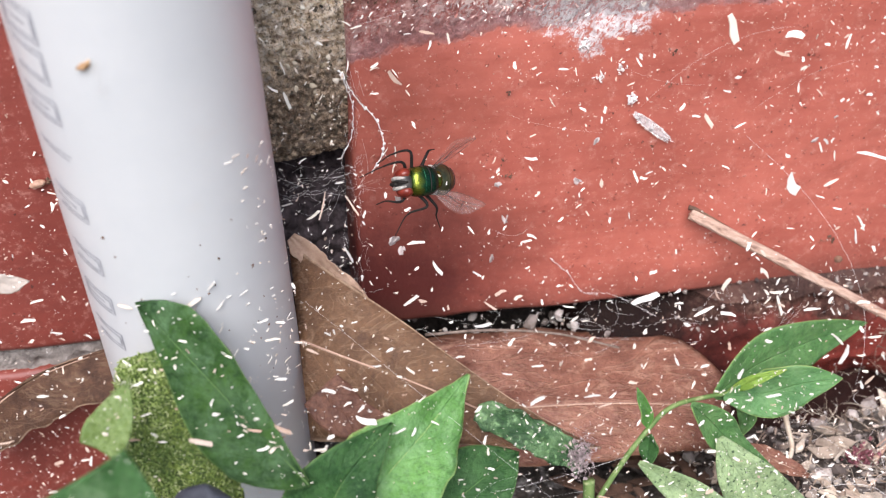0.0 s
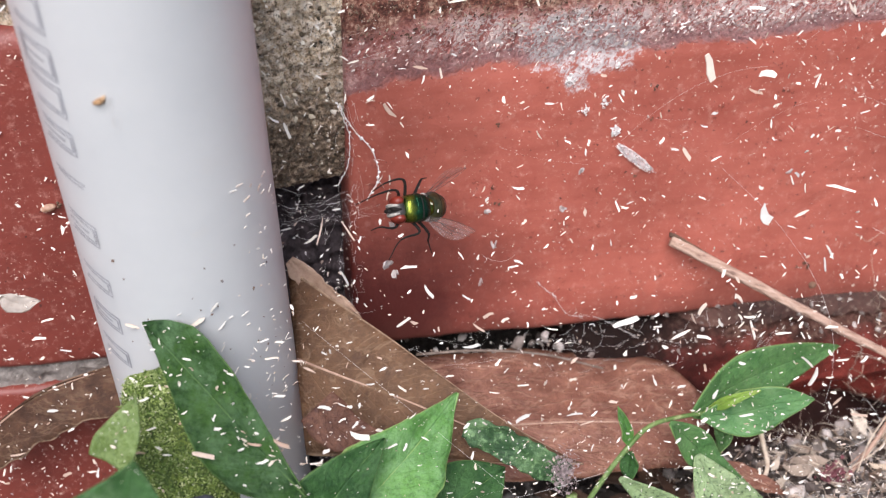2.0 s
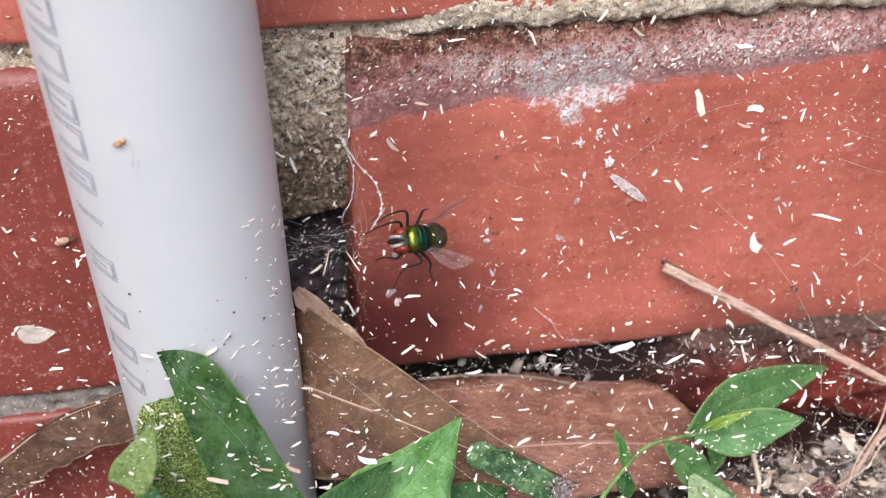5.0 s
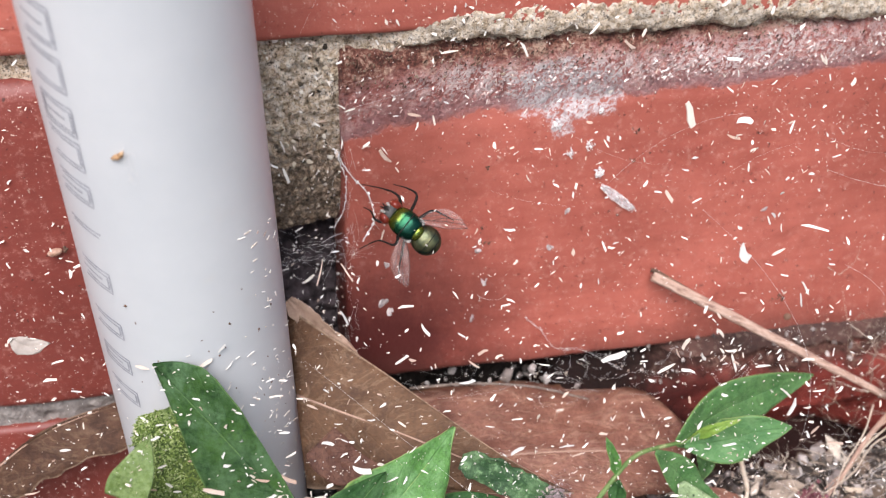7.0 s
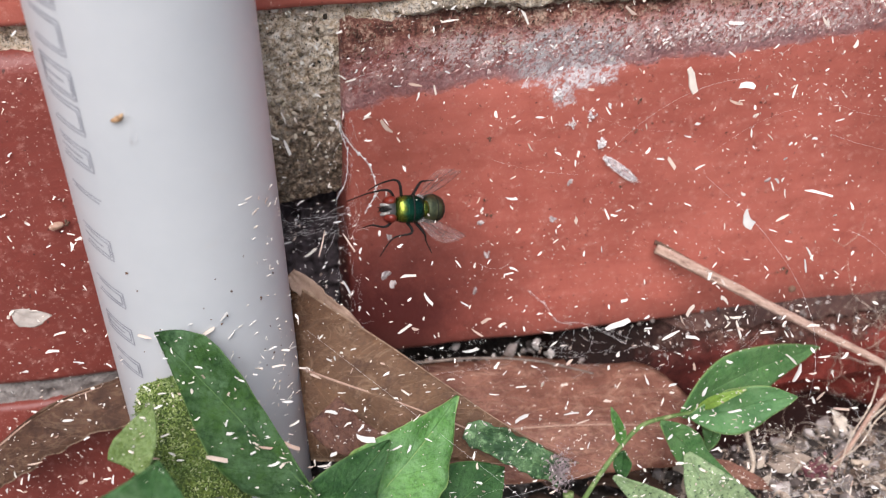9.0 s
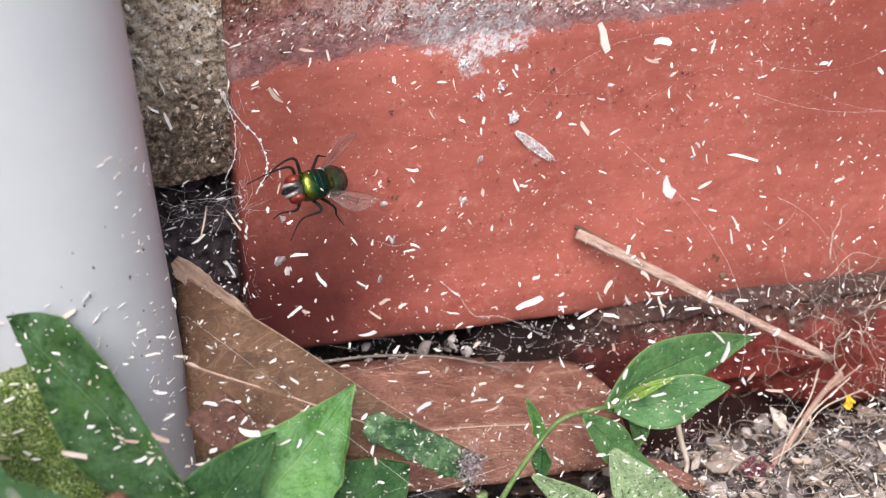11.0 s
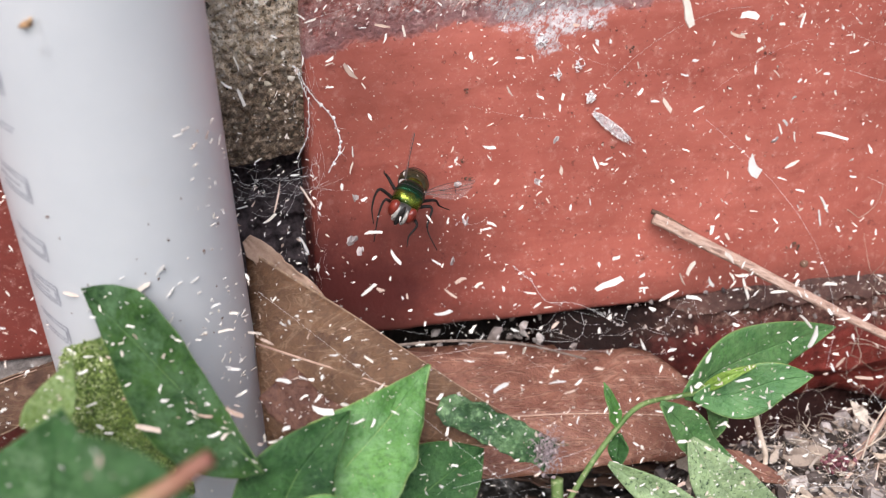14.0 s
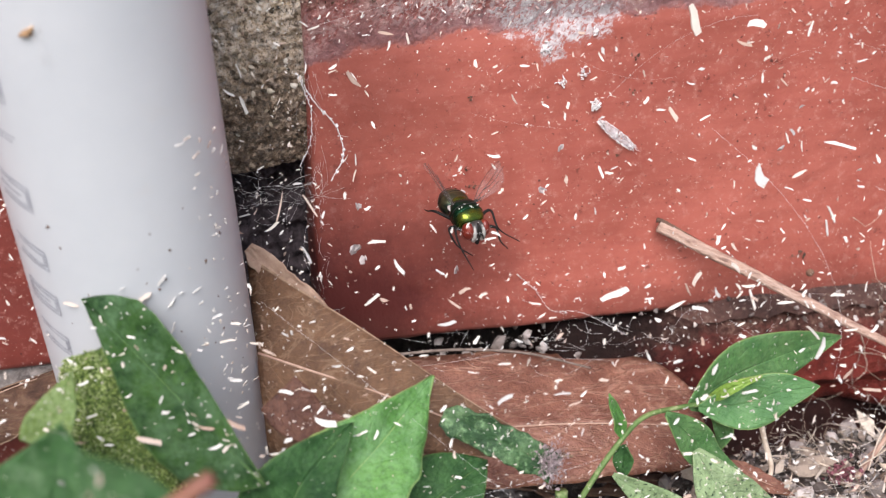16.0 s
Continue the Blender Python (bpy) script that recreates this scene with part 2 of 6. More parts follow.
col = ramp(nt, noise_tex(nt, co, 750, 6.0, 0.75), ((0.32, (0.17, 0.11, 0.065)), (0.42, (0.60, 0.46, 0.31)), (0.52, (0.82, 0.69, 0.54)), (0.66, (0.96, 0.90, 0.81))))
col = mixc(nt, ramp(nt, noise_tex(nt, co, 130, 5.0, 0.7), ((0.52, (0, 0, 0)), (0.66, (0.55, 0.55, 0.55)))), col, (0.16, 0.11, 0.06))
col = mixc(nt, ramp(nt, noise_tex(nt, co, 70, 4.0), ((0.48, (0, 0, 0)), (0.66, (0.45, 0.45, 0.45)))), col, ramp(nt, noise_tex(nt, co, 900, 5.0, 0.7), ((0.35, (0.10, 0.082, 0.062)), (0.65, (0.50, 0.45, 0.38)))))
# grey-black shade round the broken lower end of the upright joint, put into the colour
dm = nt.nodes.new("ShaderNodeVectorMath")
dm.operation = "DISTANCE"
dm.inputs[1].default_value = (-0.006, 0.004, 0.034)
nt.links.new(co, dm.inputs[0])
low_shade = math_n(nt, "SUBTRACT", 2.05, math_n(nt, "MULTIPLY", math_n(nt, "ADD", dm.outputs["Value"], math_n(nt, "MULTIPLY", math_n(nt, "SUBTRACT", noise_tex(nt, co, 160, 6.0, 0.75), 0.5), 0.03)), 60.0), True)
col = mixc(nt, math_n(nt, "MULTIPLY", low_shade, 0.85), col, ramp(nt, noise_tex(nt, co, 1000, 5.0, 0.75), ((0.38, (0.026, 0.015, 0.009)), (0.50, (0.15, 0.094, 0.056)), (0.62, (0.48, 0.36, 0.255)))))
col = mixc(nt, ramp(nt, noise_tex(nt, co, 2300, 3.0, 0.7), ((0.55, (0, 0, 0)), (0.62, (0.75, 0.75, 0.75)))), col, (0.07, 0.05, 0.03))
pock = noise_tex(nt, co, 480, 5.0, 0.75)
col = mixc(nt, ramp(nt, pock, ((0.58, (0, 0, 0)), (0.64, (0.8, 0.8, 0.8)))), col, (0.055, 0.034, 0.02))
nt.links.new(col, bs.inputs["Base Color"])
bs.inputs["Roughness"].default_value = 0.95
bump(nt, bs, math_n(nt, "SUBTRACT", noise_tex(nt, co, 1100, 6.0, 0.75), math_n(nt, "MULTIPLY", pock, 0.6)), 1.0, 0.9 * MM)
MORTAR_GREY = simple("grey_mortar", (0.12, 0.10, 0.09), (0.40, 0.36, 0.33), 300, 0.95, 0.9, 700)
# dusty mortar remnant, coloured darker to hold the hollow's shade
MORTAR_SHADED = simple("shaded_mortar", (0.015, 0.012, 0.014), (0.14, 0.11, 0.12), 300, 0.95, 1.0, 900)
DUSTY = simple("brown_dust", (0.022, 0.012, 0.010), (0.13, 0.062, 0.048), 70, 0.95, 1.6, 420, (800, 0.58, 0.70, (0.22, 0.16, 0.125)))
PVC = simple("grey_white_pvc", (0.53, 0.55, 0.56), (0.60, 0.612, 0.615), 30, 0.36, 0.03, 200, (55, 0.62, 0.85, (0.58, 0.56, 0.53)))
INK = simple("grey_ink", (0.24, 0.25, 0.28), (0.42, 0.43, 0.46), 500, 0.5)
# near-black colour that stands for the shade deep in the open bed joint
GAP_SHADE = simple("bed_gap_shade", (0.010, 0.008, 0.008), (0.05, 0.038, 0.034), 260, 0.95, 1.5, 700)
SOIL = simple("dark_soil", (0.014, 0.011, 0.009), (0.10, 0.08, 0.066), 130, 0.95, 2.4, 500, (220, 0.50, 0.64, (0.30, 0.275, 0.255)))


# ---- wall ----
def brick_mesh(w, h, d, rt=2.0, rb=2.0, rough=0.25, seed=0, nx=40, nz=14, crumbly=False):
    """A brick as one mesh, its face in the plane y = 0, its lower left corner at the origin; rt, rb: radius of the upper and lower edge (mm)."""
    bm = bmesh.new()
    prof = [(d, 0.0)]
    for i in range(6):
        a = i / 5 * math.pi / 2
        prof.append((rb - rb * math.sin(a), rb - rb * math.cos(a)))
    for k in range(1, nz):
        prof.append((0.0, rb + (h - rb - rt) * k / nz))
    for i in range(6):
        a = i / 5 * math.pi / 2
        prof.append((rt - rt * math.cos(a), h - rt + rt * math.sin(a)))
    prof.append((d, h))
    xs = [0, 0.5, 1.2] + [1.2 + (w - 2.4) * (k / nx) for k in range(1, nx)] + [w - 1.2, w - 0.5, w]
    grid = []
    for x in xs:
        e = min(x, w - x)
        inset = 0.0 if e >= 1.2 else (1.2 - math.sqrt(max(0, 1.44 - (1.2 - e) ** 2)))
        row = []
        for y, z in prof:
            p = Vector((x, y, z))
            n = noise.noise(Vector((x * 0.05 + seed * 7.3, z * 0.05, seed))) * 2.2 * rough
            n += noise.noise(Vector((x * 0.25 + seed * 3.1, z * 0.25, seed + 5))) * 0.6 * rough
            front = 1.0 if y < d * 0.9 else 0.0
            if crumbly and z > 54:
                k = min(1.0, max(0.0, (z - 58.5 - 0.055 * x) / 3.0))
                n += k * (0.35 + 0.45 * noise.fractal(Vector((x * 0.9, z * 0.9, 2.0)), 0.8, 2.1, 3))
            row.append(bm.verts.new(Vector((x, y + (inset + n) * front, z + n * 0.5)) * MM))
        grid.append(row)
    for a, c in zip(grid, grid[1:]):
        for i in range(len(prof) - 1):
            bm.faces.new((a[i], c[i], c[i + 1], a[i + 1]))
        bm.faces.new((a[-1], c[-1], c[0], a[0]))
    for row, flip in ((grid[0], False), (grid[-1], True)):
        bm.faces.new(row[::-1] if not flip else row)
    bmesh.ops.recalc_face_normals(bm, faces=bm.faces)
    return bm


def mortar_sheet(x0, x1, z0, z1, y, amp, step=0.9, seed=0):
    bm = bmesh.new()
    nx, nz = int((x1 - x0) / step), int((z1 - z0) / step)
    g = []
    for i in range(nx + 1):
        row = []
        for k in range(nz + 1):
            x, z = x0 + (x1 - x0) * i / nx, z0 + (z1 - z0) * k / nz
            n = noise.fractal(Vector((x * 0.35, z * 0.35, seed)), 1.0, 2.0, 4) * amp
            row.append(bm.verts.new(V(x, y + n, z)))
        g.append(row)
    for i in range(nx):
        for k in range(nz):
            bm.faces.new((g[i][k], g[i + 1][k], g[i + 1][k + 1], g[i][k + 1]))
    return bm


def box_bm(x0, x1, y0, y1, z0, z1):
    bm = bmesh.new()
    bmesh.ops.create_cube(bm, size=1, matrix=Matrix.Translation(V((x0 + x1) / 2, (y0 + y1) / 2, (z0 + z1) / 2)) @ Matrix.Diagonal(((x1 - x0) * MM, (y1 - y0) * MM, (z1 - z0) * MM, 1)))
    return bm


wall = part("wall", box_bm(-2000, 2000, 70, 280, -400, 2400), BRICK_GRIMY, smooth=False)
tagged(wall, "red brick garden wall with mossy worn mortar joints", "wall", kind="structure")


def lay(bm, x, y, z, material, label=""):
    ob = part("brick", bm, material, wall, label)
    ob.location = V(x, y, z)
    return ob


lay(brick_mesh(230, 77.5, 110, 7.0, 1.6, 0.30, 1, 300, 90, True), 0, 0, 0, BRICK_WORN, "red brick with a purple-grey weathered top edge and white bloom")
lay(brick_mesh(230, 71.5, 110, 4.0, 2.0, 0.3, 2), -258, 0, 3, BRICK_DEEP)
lay(brick_mesh(230, 78, 110, 1.6, 1.5, 0.3, 3), -128, 0, 79.4, BRICK)
lay(brick_mesh(230, 76, 110, 1.6, 1.5, 0.3, 4), 112, 0, 82.5, BRICK)
lay(brick_mesh(230, 76, 110, 1.6, 1.5, 0.3, 5), -370, 0, 80, BRICK)
lower = brick_mesh(276, 32, 110, 9.0, 6.0, 0.8, 6, 150, 24)
for v in lower.verts:
    # the foot of this brick is eaten away
    x, z = v.co.x / MM + 48, v.co.z / MM - 34.5
    if v.co.y < 40 * MM:
        v.co.y += 9.0 * MM * min(1.0, max(0.0, (-19.5 - z + 1.5 * noise.noise(Vector((x * 0.1, 4.0, 2.0)))) / 7)) * min(1.0, max(0.0, (x - 70) / 12)) * min(1.0, max(0.0, (132 - x) / 14))
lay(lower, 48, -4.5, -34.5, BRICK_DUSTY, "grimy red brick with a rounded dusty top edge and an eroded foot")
lay(brick_mesh(230, 78, 110, 1.5, 3.0, 0.6, 7), -246, 0.5, -80.5, BRICK_DEEP)
lay(brick_mesh(250, 60, 90, 3.0, 3.0, 0.9, 8), -4, 12, -93, BRICK_SHADED)


# plain courses further up
course = brick_mesh(230, 74, 110, 2.0, 2.0, 0.3, 12, 16, 5)
upper = lay(course, -610, 0, 164, BRICK)
for row in range(6):
    for k in range(5):
        if row or k:
            ob = new("brick", upper.data)
            ob.parent = wall
            ob.location = V(-610 + 240 * k + (0, 118)[row % 2], 0, 164 + 82 * row)
part("mortar_joint", box_bm(-620, 720, 4, 69, 158, 656), MORTAR_GREY, wall, "grey mortar between the upper courses", False)


def joint(x0, x1, z0, z1, y, amp, material, seed, label=""):
    return part("mortar_joint", mortar_sheet(x0, x1, z0, z1, y, amp, 0.8, seed), material, wall, label)


joint(-130, 135, 74.5, 83.5, 3.2, 1.6, MORTAR, 1.0, "pale mossy mortar of the bed joint")


def squeezed():
    """Mortar smeared over the joint; its rim thins out and runs back into the wall."""
    bm = mortar_sheet(4, 140, 76.4, 84.0, 0, 0.0, 0.5)
    for v in bm.verts:
        x, z = v.co.x / MM, v.co.z / MM
        low = 77.6 + 1.6 * noise.fractal(Vector((x * 0.12, 3.0, 1.0)), 0.8, 2.1, 4)
        high = 78.8 + 4.4 * min(1.0, max(0.0, (x - 6) / 22)) + 1.2 * noise.fractal(Vector((x * 0.15, 8.0, 1.0)), 0.8, 2.1, 4)
        inside = min((z - low) * 0.6, high - z, (x - 15) * 0.09)
        v.co.y = (0.3 - 0.5 * min(1.0, max(0.0, inside)) + 3.6 * min(1.0, max(0.0, -inside)) + 0.55 * noise.fractal(Vector((x * 0.9, z * 0.9, 5.0)), 0.8, 2.1, 5)) * MM
    part("mortar_joint", bm, MORTAR, wall, "crumbling yellowish mortar smeared over the joint")


squeezed()
joint(-140, -10, 72, 82, 2.6, 1.2, MORTAR, 2.0)
joint(-32, 3, -6, 42, 17, 3.0, MORTAR_SHADED, 6.0, "back of the hollow left by lost mortar, shade in its colour")
# added sheet with the bed joint's shade as its colour
joint(2, 80, -30, 2, 26, 3.0, GAP_SHADE, 7.0)
joint(-140, -12, -4, 6, 2.0, 1.2, MORTAR_GREY, 3.0, "grey dusty mortar")


def perpend():
    """The worn mortar of the upright joint; its lower end is broken off in a curve."""
    bm = bmesh.new()
    nx, nz = 90, 140
    g = []
    for i in range(nx + 1):
        row = []
        for k in range(nz + 1):
            u = i / nx
            x = -29.5 + 31 * u
            zb = 34.4 + 0.7 * math.sin(u * 9) + 3.4 * max(0.0, (u - 0.84) / 0.16) ** 2.0
            z = zb + (82 - zb) * k / nz
            n = noise.fractal(Vector((x * 0.6, z * 0.6, 9.0)), 0.6, 2.1, 6) * 0.9
            back = 20 * max(0.0, 1 - k / 8) ** 2 + 5.0 * max(0.0, 1 - (z - zb) / 17) ** 1.5
            row.append(bm.verts.new(V(x, 2.6 + n + back, z)))
        g.append(row)
    for i in range(nx):
        for k in range(nz):
            bm.faces.new((g[i][k], g[i + 1][k], g[i + 1][k + 1], g[i][k + 1]))
    part("mortar_joint", bm, MORTAR, wall, "crumbling mossy mortar of the upright joint, broken off below")


perpend()


def grit():
    """Coarse sand grains standing proud of the upright joint."""
    bm = bmesh.new()
    g = random.Random(33)
    for k in range(300):
        x, z = g.uniform(-17, 0), g.uniform(38, 82)
        y = 2.4 + 5.0 * max(0.0, 1 - (z - 36) / 17) ** 1.5 + noise.fractal(Vector((x * 0.6, z * 0.6, 9.0)), 0.6, 2.1, 6) * 0.9
        r = g.choice((0.15, 0.2, 0.25, 0.3, 0.45, 0.65)) * g.uniform(0.8, 1.2) * MM
        m = Matrix.Translation(V(x, y, z)) @ Euler((g.uniform(0, 6), g.uniform(0, 6), 0)).to_matrix().to_4x4() @ Matrix.Diagonal((r, r * g.uniform(0.5, 1), r * 0.7, 1))
        for v in bmesh.ops.create_icosphere(bm, subdivisions=1, radius=1, matrix=m)["verts"]:
            v.co += Vector((g.gauss(0, 1), g.gauss(0, 1), g.gauss(0, 1))) * r * 0.12
    m, nt, bs = mat("sand_grains")
    isl = nt.nodes.new("ShaderNodeNewGeometry").outputs["Random Per Island"]
    nt.links.new(ramp(nt, isl, ((0.0, (0.015, 0.012, 0.009)), (0.3, (0.13, 0.10, 0.065)), (0.6, (0.36, 0.29, 0.20)), (0.85, (0.56, 0.49, 0.38)), (1.0, (0.74, 0.70, 0.62)))), bs.inputs["Base Color"])
    bs.inputs["Roughness"].default_value = 0.9
    part("grains", bm, m, wall, "sand grains in the worn mortar", False)["kind"] = "stuff"


grit()
# crumbling crust on the weathered top edge of the large brick
def crust():
    g = random.Random(71)
    flakes, dark = bmesh.new(), bmesh.new()
    for k in range(5200):
        x = g.uniform(1, 150)
        u = g.random() ** 0.8
        z = 62.5 + 0.050 * x + u * 12.5
        if noise.noise(Vector((x * 0.12, z * 0.3, 2.0))) < g.uniform(-0.6, 0.35):
            continue
        top = z > 68.8 + 0.045 * x
        y = (7 - math.sqrt(max(0.0, 49 - max(0.0, z - 70.5) ** 2))) - 0.25
        ln = g.choice((0.14, 0.18, 0.22, 0.3, 0.4, 0.7)) * g.uniform(0.7, 1.2)
        a = radians(g.gauss(52, 22)) if g.random() < 0.7 else g.uniform(0, 3.14)
        if not top and x < 26 and g.random() < 0.6:
            continue
        sliver(dark if top else flakes, Vector((x, y, z)), Vector((math.cos(a), g.gauss(0, 0.25), math.sin(a))), Vector((g.gauss(0, 0.4), -1, g.gauss(0, 0.4))), ln, ln * g.uniform(0.2, 0.5), 0.2, g)
    for bm, name, stops, label in ((flakes, "crust_flakes", ((0.0, (0.34, 0.12, 0.10)), (0.35, (0.55, 0.34, 0.30)), (0.7, (0.76, 0.66, 0.63)), (1.0, (0.90, 0.86, 0.83))), "flaking white and mauve crust on the brick's top edge"),
                                   (dark, "crust_grains", ((0.0, (0.03, 0.014, 0.010)), (0.6, (0.13, 0.065, 0.04)), (1.0, (0.42, 0.34, 0.25))), "dark crumbs of dirt on the brick's top edge")):
        m, nt, bs = mat(name)
        nt.links.new(ramp(nt, nt.nodes.new("ShaderNodeNewGeometry").outputs["Random Per Island"], stops), bs.inputs["Base Color"])
        bs.inputs["Roughness"].default_value = 0.85
        part(name, bm, m, wall, label, False)["kind"] = "stuff"


# dusty fill that closes the bed joint towards the far end
bm = bmesh.new()
g = []
for i in range(62):
    x = 58 + i * 2.5
    row = []
    for k in range(8):
        u = k / 7
        n = noise.fractal(Vector((x * 0.25, u * 3, 4.0)), 1.0, 2.0, 4) * 1.2
        row.append(bm.verts.new(V(x, 3 - 5.0 * u + n + 16 * max(0, 1 - i / 13) ** 2, 1.8 - 4.6 * u + n * 0.6 - 8 * max(0, 1 - i / 13) ** 2 + 2.5 * math.sin(u * math.pi))))
    g.append(row)
for a, c in zip(g, g[1:]):
    for k in range(7):
        bm.faces.new((a[k], a[k + 1], c[k + 1], c[k]))
part("mortar_joint", bm, DUSTY, wall, "brown dusty fill in the bed joint")

# ---- ground: one sheet to the horizon ----
def ground_z(x, y):
    s = min(1.0, max(0.0, (x - 52) / 30))
    s = s * s * (3 - 2 * s)
    z = -40 + 11 * s + 0.18 * min(40.0, max(0.0, -y - 4)) * s
    # a washed-out groove at the foot of the wall
    z -= 25.0 * s * min(1.0, max(0.0, (y + 15) / 5))
    if abs(x) < 260 and -260 < y < 20:
        z += noise.fractal(Vector((x * 0.06, y * 0.06, 3.0)), 1.0, 2.0, 5) * 2.6
    return z


def ground():
    bm = bmesh.new()
    xs = [-400000, -20000, -2000, -600] + [-150 + 2.4 * i for i in range(126)] + [600, 2000, 20000, 400000]
    ys = [-400000, -20000, -2000, -700, -400] + [-150 + 2.4 * i for i in range(68)] + [60, 290, 700, 2000, 20000, 400000]
    g = [[bm.verts.new(V(x, y, ground_z(x, y))) for y in ys] for x in xs]
    for a, c in zip(g, g[1:]):
        for k in range(len(ys) - 1):
            bm.faces.new((a[k], c[k], c[k + 1], a[k + 1]))
    ob = part("ground", bm, SOIL)
    return tagged(ob, "dark soil with plant litter at the foot of the wall", "ground", kind="structure")


ground()

# ---- pipe ----
PIPE_AT, PIPE_UP, PIPE_R = V(-30.6, -21.2, 34.5), Vector((-0.0444, -0.1444, 1)).normalized(), 16.79 * MM


def pipe():
    bm = bmesh.new()
    n, r0, r1 = 64, PIPE_R, PIPE_R - 2.4 * MM
    q = PIPE_UP.to_track_quat("Z", "Y").to_matrix()
    rings = []
    for s, r in ((-0.12, r1), (-0.12, r0), (-0.119, r0), (-0.118, r0), (1.198, r0), (1.199, r0), (1.2, r0), (1.2, r1), (1.199, r1), (-0.119, r1)):
        c = PIPE_AT + PIPE_UP * s
        rings.append([bm.verts.new(c + q @ Vector((math.cos(a) * r, math.sin(a) * r, 0))) for a in (2 * math.pi * i / n for i in range(n))])
    for a, b in zip(rings, rings[1:] + rings[:1]):
        for i in range(n):
            bm.faces.new((a[i], a[(i + 1) % n], b[(i + 1) % n], b[i]))
    bmesh.ops.recalc_face_normals(bm, faces=bm.faces)
    ob = part("pipe", bm, PVC)
    return tagged(ob, "grey-white plastic water pipe with faded print, standing against the wall", "pipe")


PIPE = pipe()


# ---- things: shared shapes ----
FACING = Vector((-0.19, -0.83, 0.52)).normalized()


def tube(bm, pts, r0, r1=None, n=5, flat=1.0):
    """A tapered tube through pts (mm)."""
    r1 = r0 if r1 is None else r1
    pts = [Vector(p) for p in pts]
    rings = []
    for i, p in enumerate(pts):
        t = (pts[min(i + 1, len(pts) - 1)] - pts[max(i - 1, 0)]).normalized()
        a = t.orthogonal().normalized() if abs(t.dot(FACING)) > 0.95 else t.cross(FACING).normalized()
        b = t.cross(a)
        r = r0 + (r1 - r0) * i / (len(pts) - 1)
        rings.append([bm.verts.new((p + a * (r * math.cos(w)) + b * (r * flat * math.sin(w))) * MM) for w in (2 * math.pi * k / n for k in range(n))])
    for a, b in zip(rings, rings[1:]):
        for k in range(n):
            bm.faces.new((a[k], a[(k + 1) % n], b[(k + 1) % n], b[k]))
    bm.faces.new(rings[0][::-1])
    bm.faces.new(rings[-1])


def spline(pts, n=10):
    """Points on a smooth line through pts."""
    p = [Vector(q) for q in pts]
    p = [2 * p[0] - p[1]] + p + [2 * p[-1] - p[-2]]
    out = []
    for i in range(1, len(p) - 2):
        for k in range(n):
            t = k / n
            out.append(0.5 * (2 * p[i] + (p[i + 1] - p[i - 1]) * t + (2 * p[i - 1] - 5 * p[i] + 4 * p[i + 1] - p[i + 2]) * t * t + (3 * p[i] - p[i - 1] - 3 * p[i + 1] + p[i + 2]) * t ** 3))
    out.append(p[-2])
    return out


def profile(steps, t):
    """Half width (mm) at t from a few (t, width) steps."""
    for (t0, w0), (t1, w1) in zip(steps, steps[1:]):
        if t <= t1:
            f = (t - t0) / (t1 - t0)
            return w0 + (w1 - w0) * f
    return steps[-1][1]


def leaf_bm(axis, width, face=FACING, fold=0.25, blunt=0.8, wave=0.4, base_w=0.15, peak=0.42, seed=0, tilt=0.0, ragged=0.0, n=26, cut=0.0, across=None, right=None, left=None):
    """A leaf blade along axis (mm points), width mm across, with its upper side towards face. peak: where it is widest; cut: how much of the tip is missing."""
    ax = spline(axis, 12)
    bm = bmesh.new()
    uv = bm.loops.layers.uv.new("leaf")
    face = Vector(face).normalized()
    side_n = 6
    rows, uvs = [], {}
    rng = random.Random(seed)
    ph = rng.random() * 9
    for i in range(n + 1):
        t = i / n
        f = t * (len(ax) - 1)
        k = min(int(f), len(ax) - 2)
        c = ax[k].lerp(ax[k + 1], f - k)
        tan = (ax[k + 1] - ax[k]).normalized()
        side = Vector(across).normalized() if across else tan.cross(face).normalized()
        side = Matrix.Rotation(tilt, 3, tan) @ side
        nor = side.cross(tan).normalized()
        tt = t * (1 - cut)
        if tt < peak:
            w = base_w + (1 - base_w) * math.sin(tt / peak * math.pi / 2) ** 0.9
        else:
            w = max(0.0, 1 - ((tt - peak) / (1 - peak)) ** (1.0 + blunt))
        row = []
        for s in range(-side_n, side_n + 1):
            u = s / side_n
            rag = 1 + ragged * noise.noise(Vector((t * 9 + ph, (1 if u > 0 else -1) * 3, seed)))
            h = width * 0.5 * w * rag
            if right:
                h = profile(right if u > 0 else left, t) * rag
            lift = fold * abs(u) * h + wave * math.sin(t * 11 + ph + u * 1.5) * abs(u) + wave * 0.8 * noise.noise(Vector((t * 4 + ph, u * 2, seed)))
            v = bm.verts.new((c + side * (u * h) + nor * lift) * MM)
            uvs[v] = (u * 0.5 + 0.5, t)
            row.append(v)
        rows.append(row)
    for a, b in zip(rows, rows[1:]):
        for k in range(2 * side_n):
            fc = bm.faces.new((a[k], b[k], b[k + 1], a[k + 1]))
            for lp in fc.loops:
                lp[uv].uv = uvs[lp.vert]
    bm.normal_update()
    return bm


def thick(ob, mm=0.3):
    md = ob.modifiers.new("thickness", "SOLIDIFY")
    md.thickness, md.offset = mm * MM, 0
    return ob


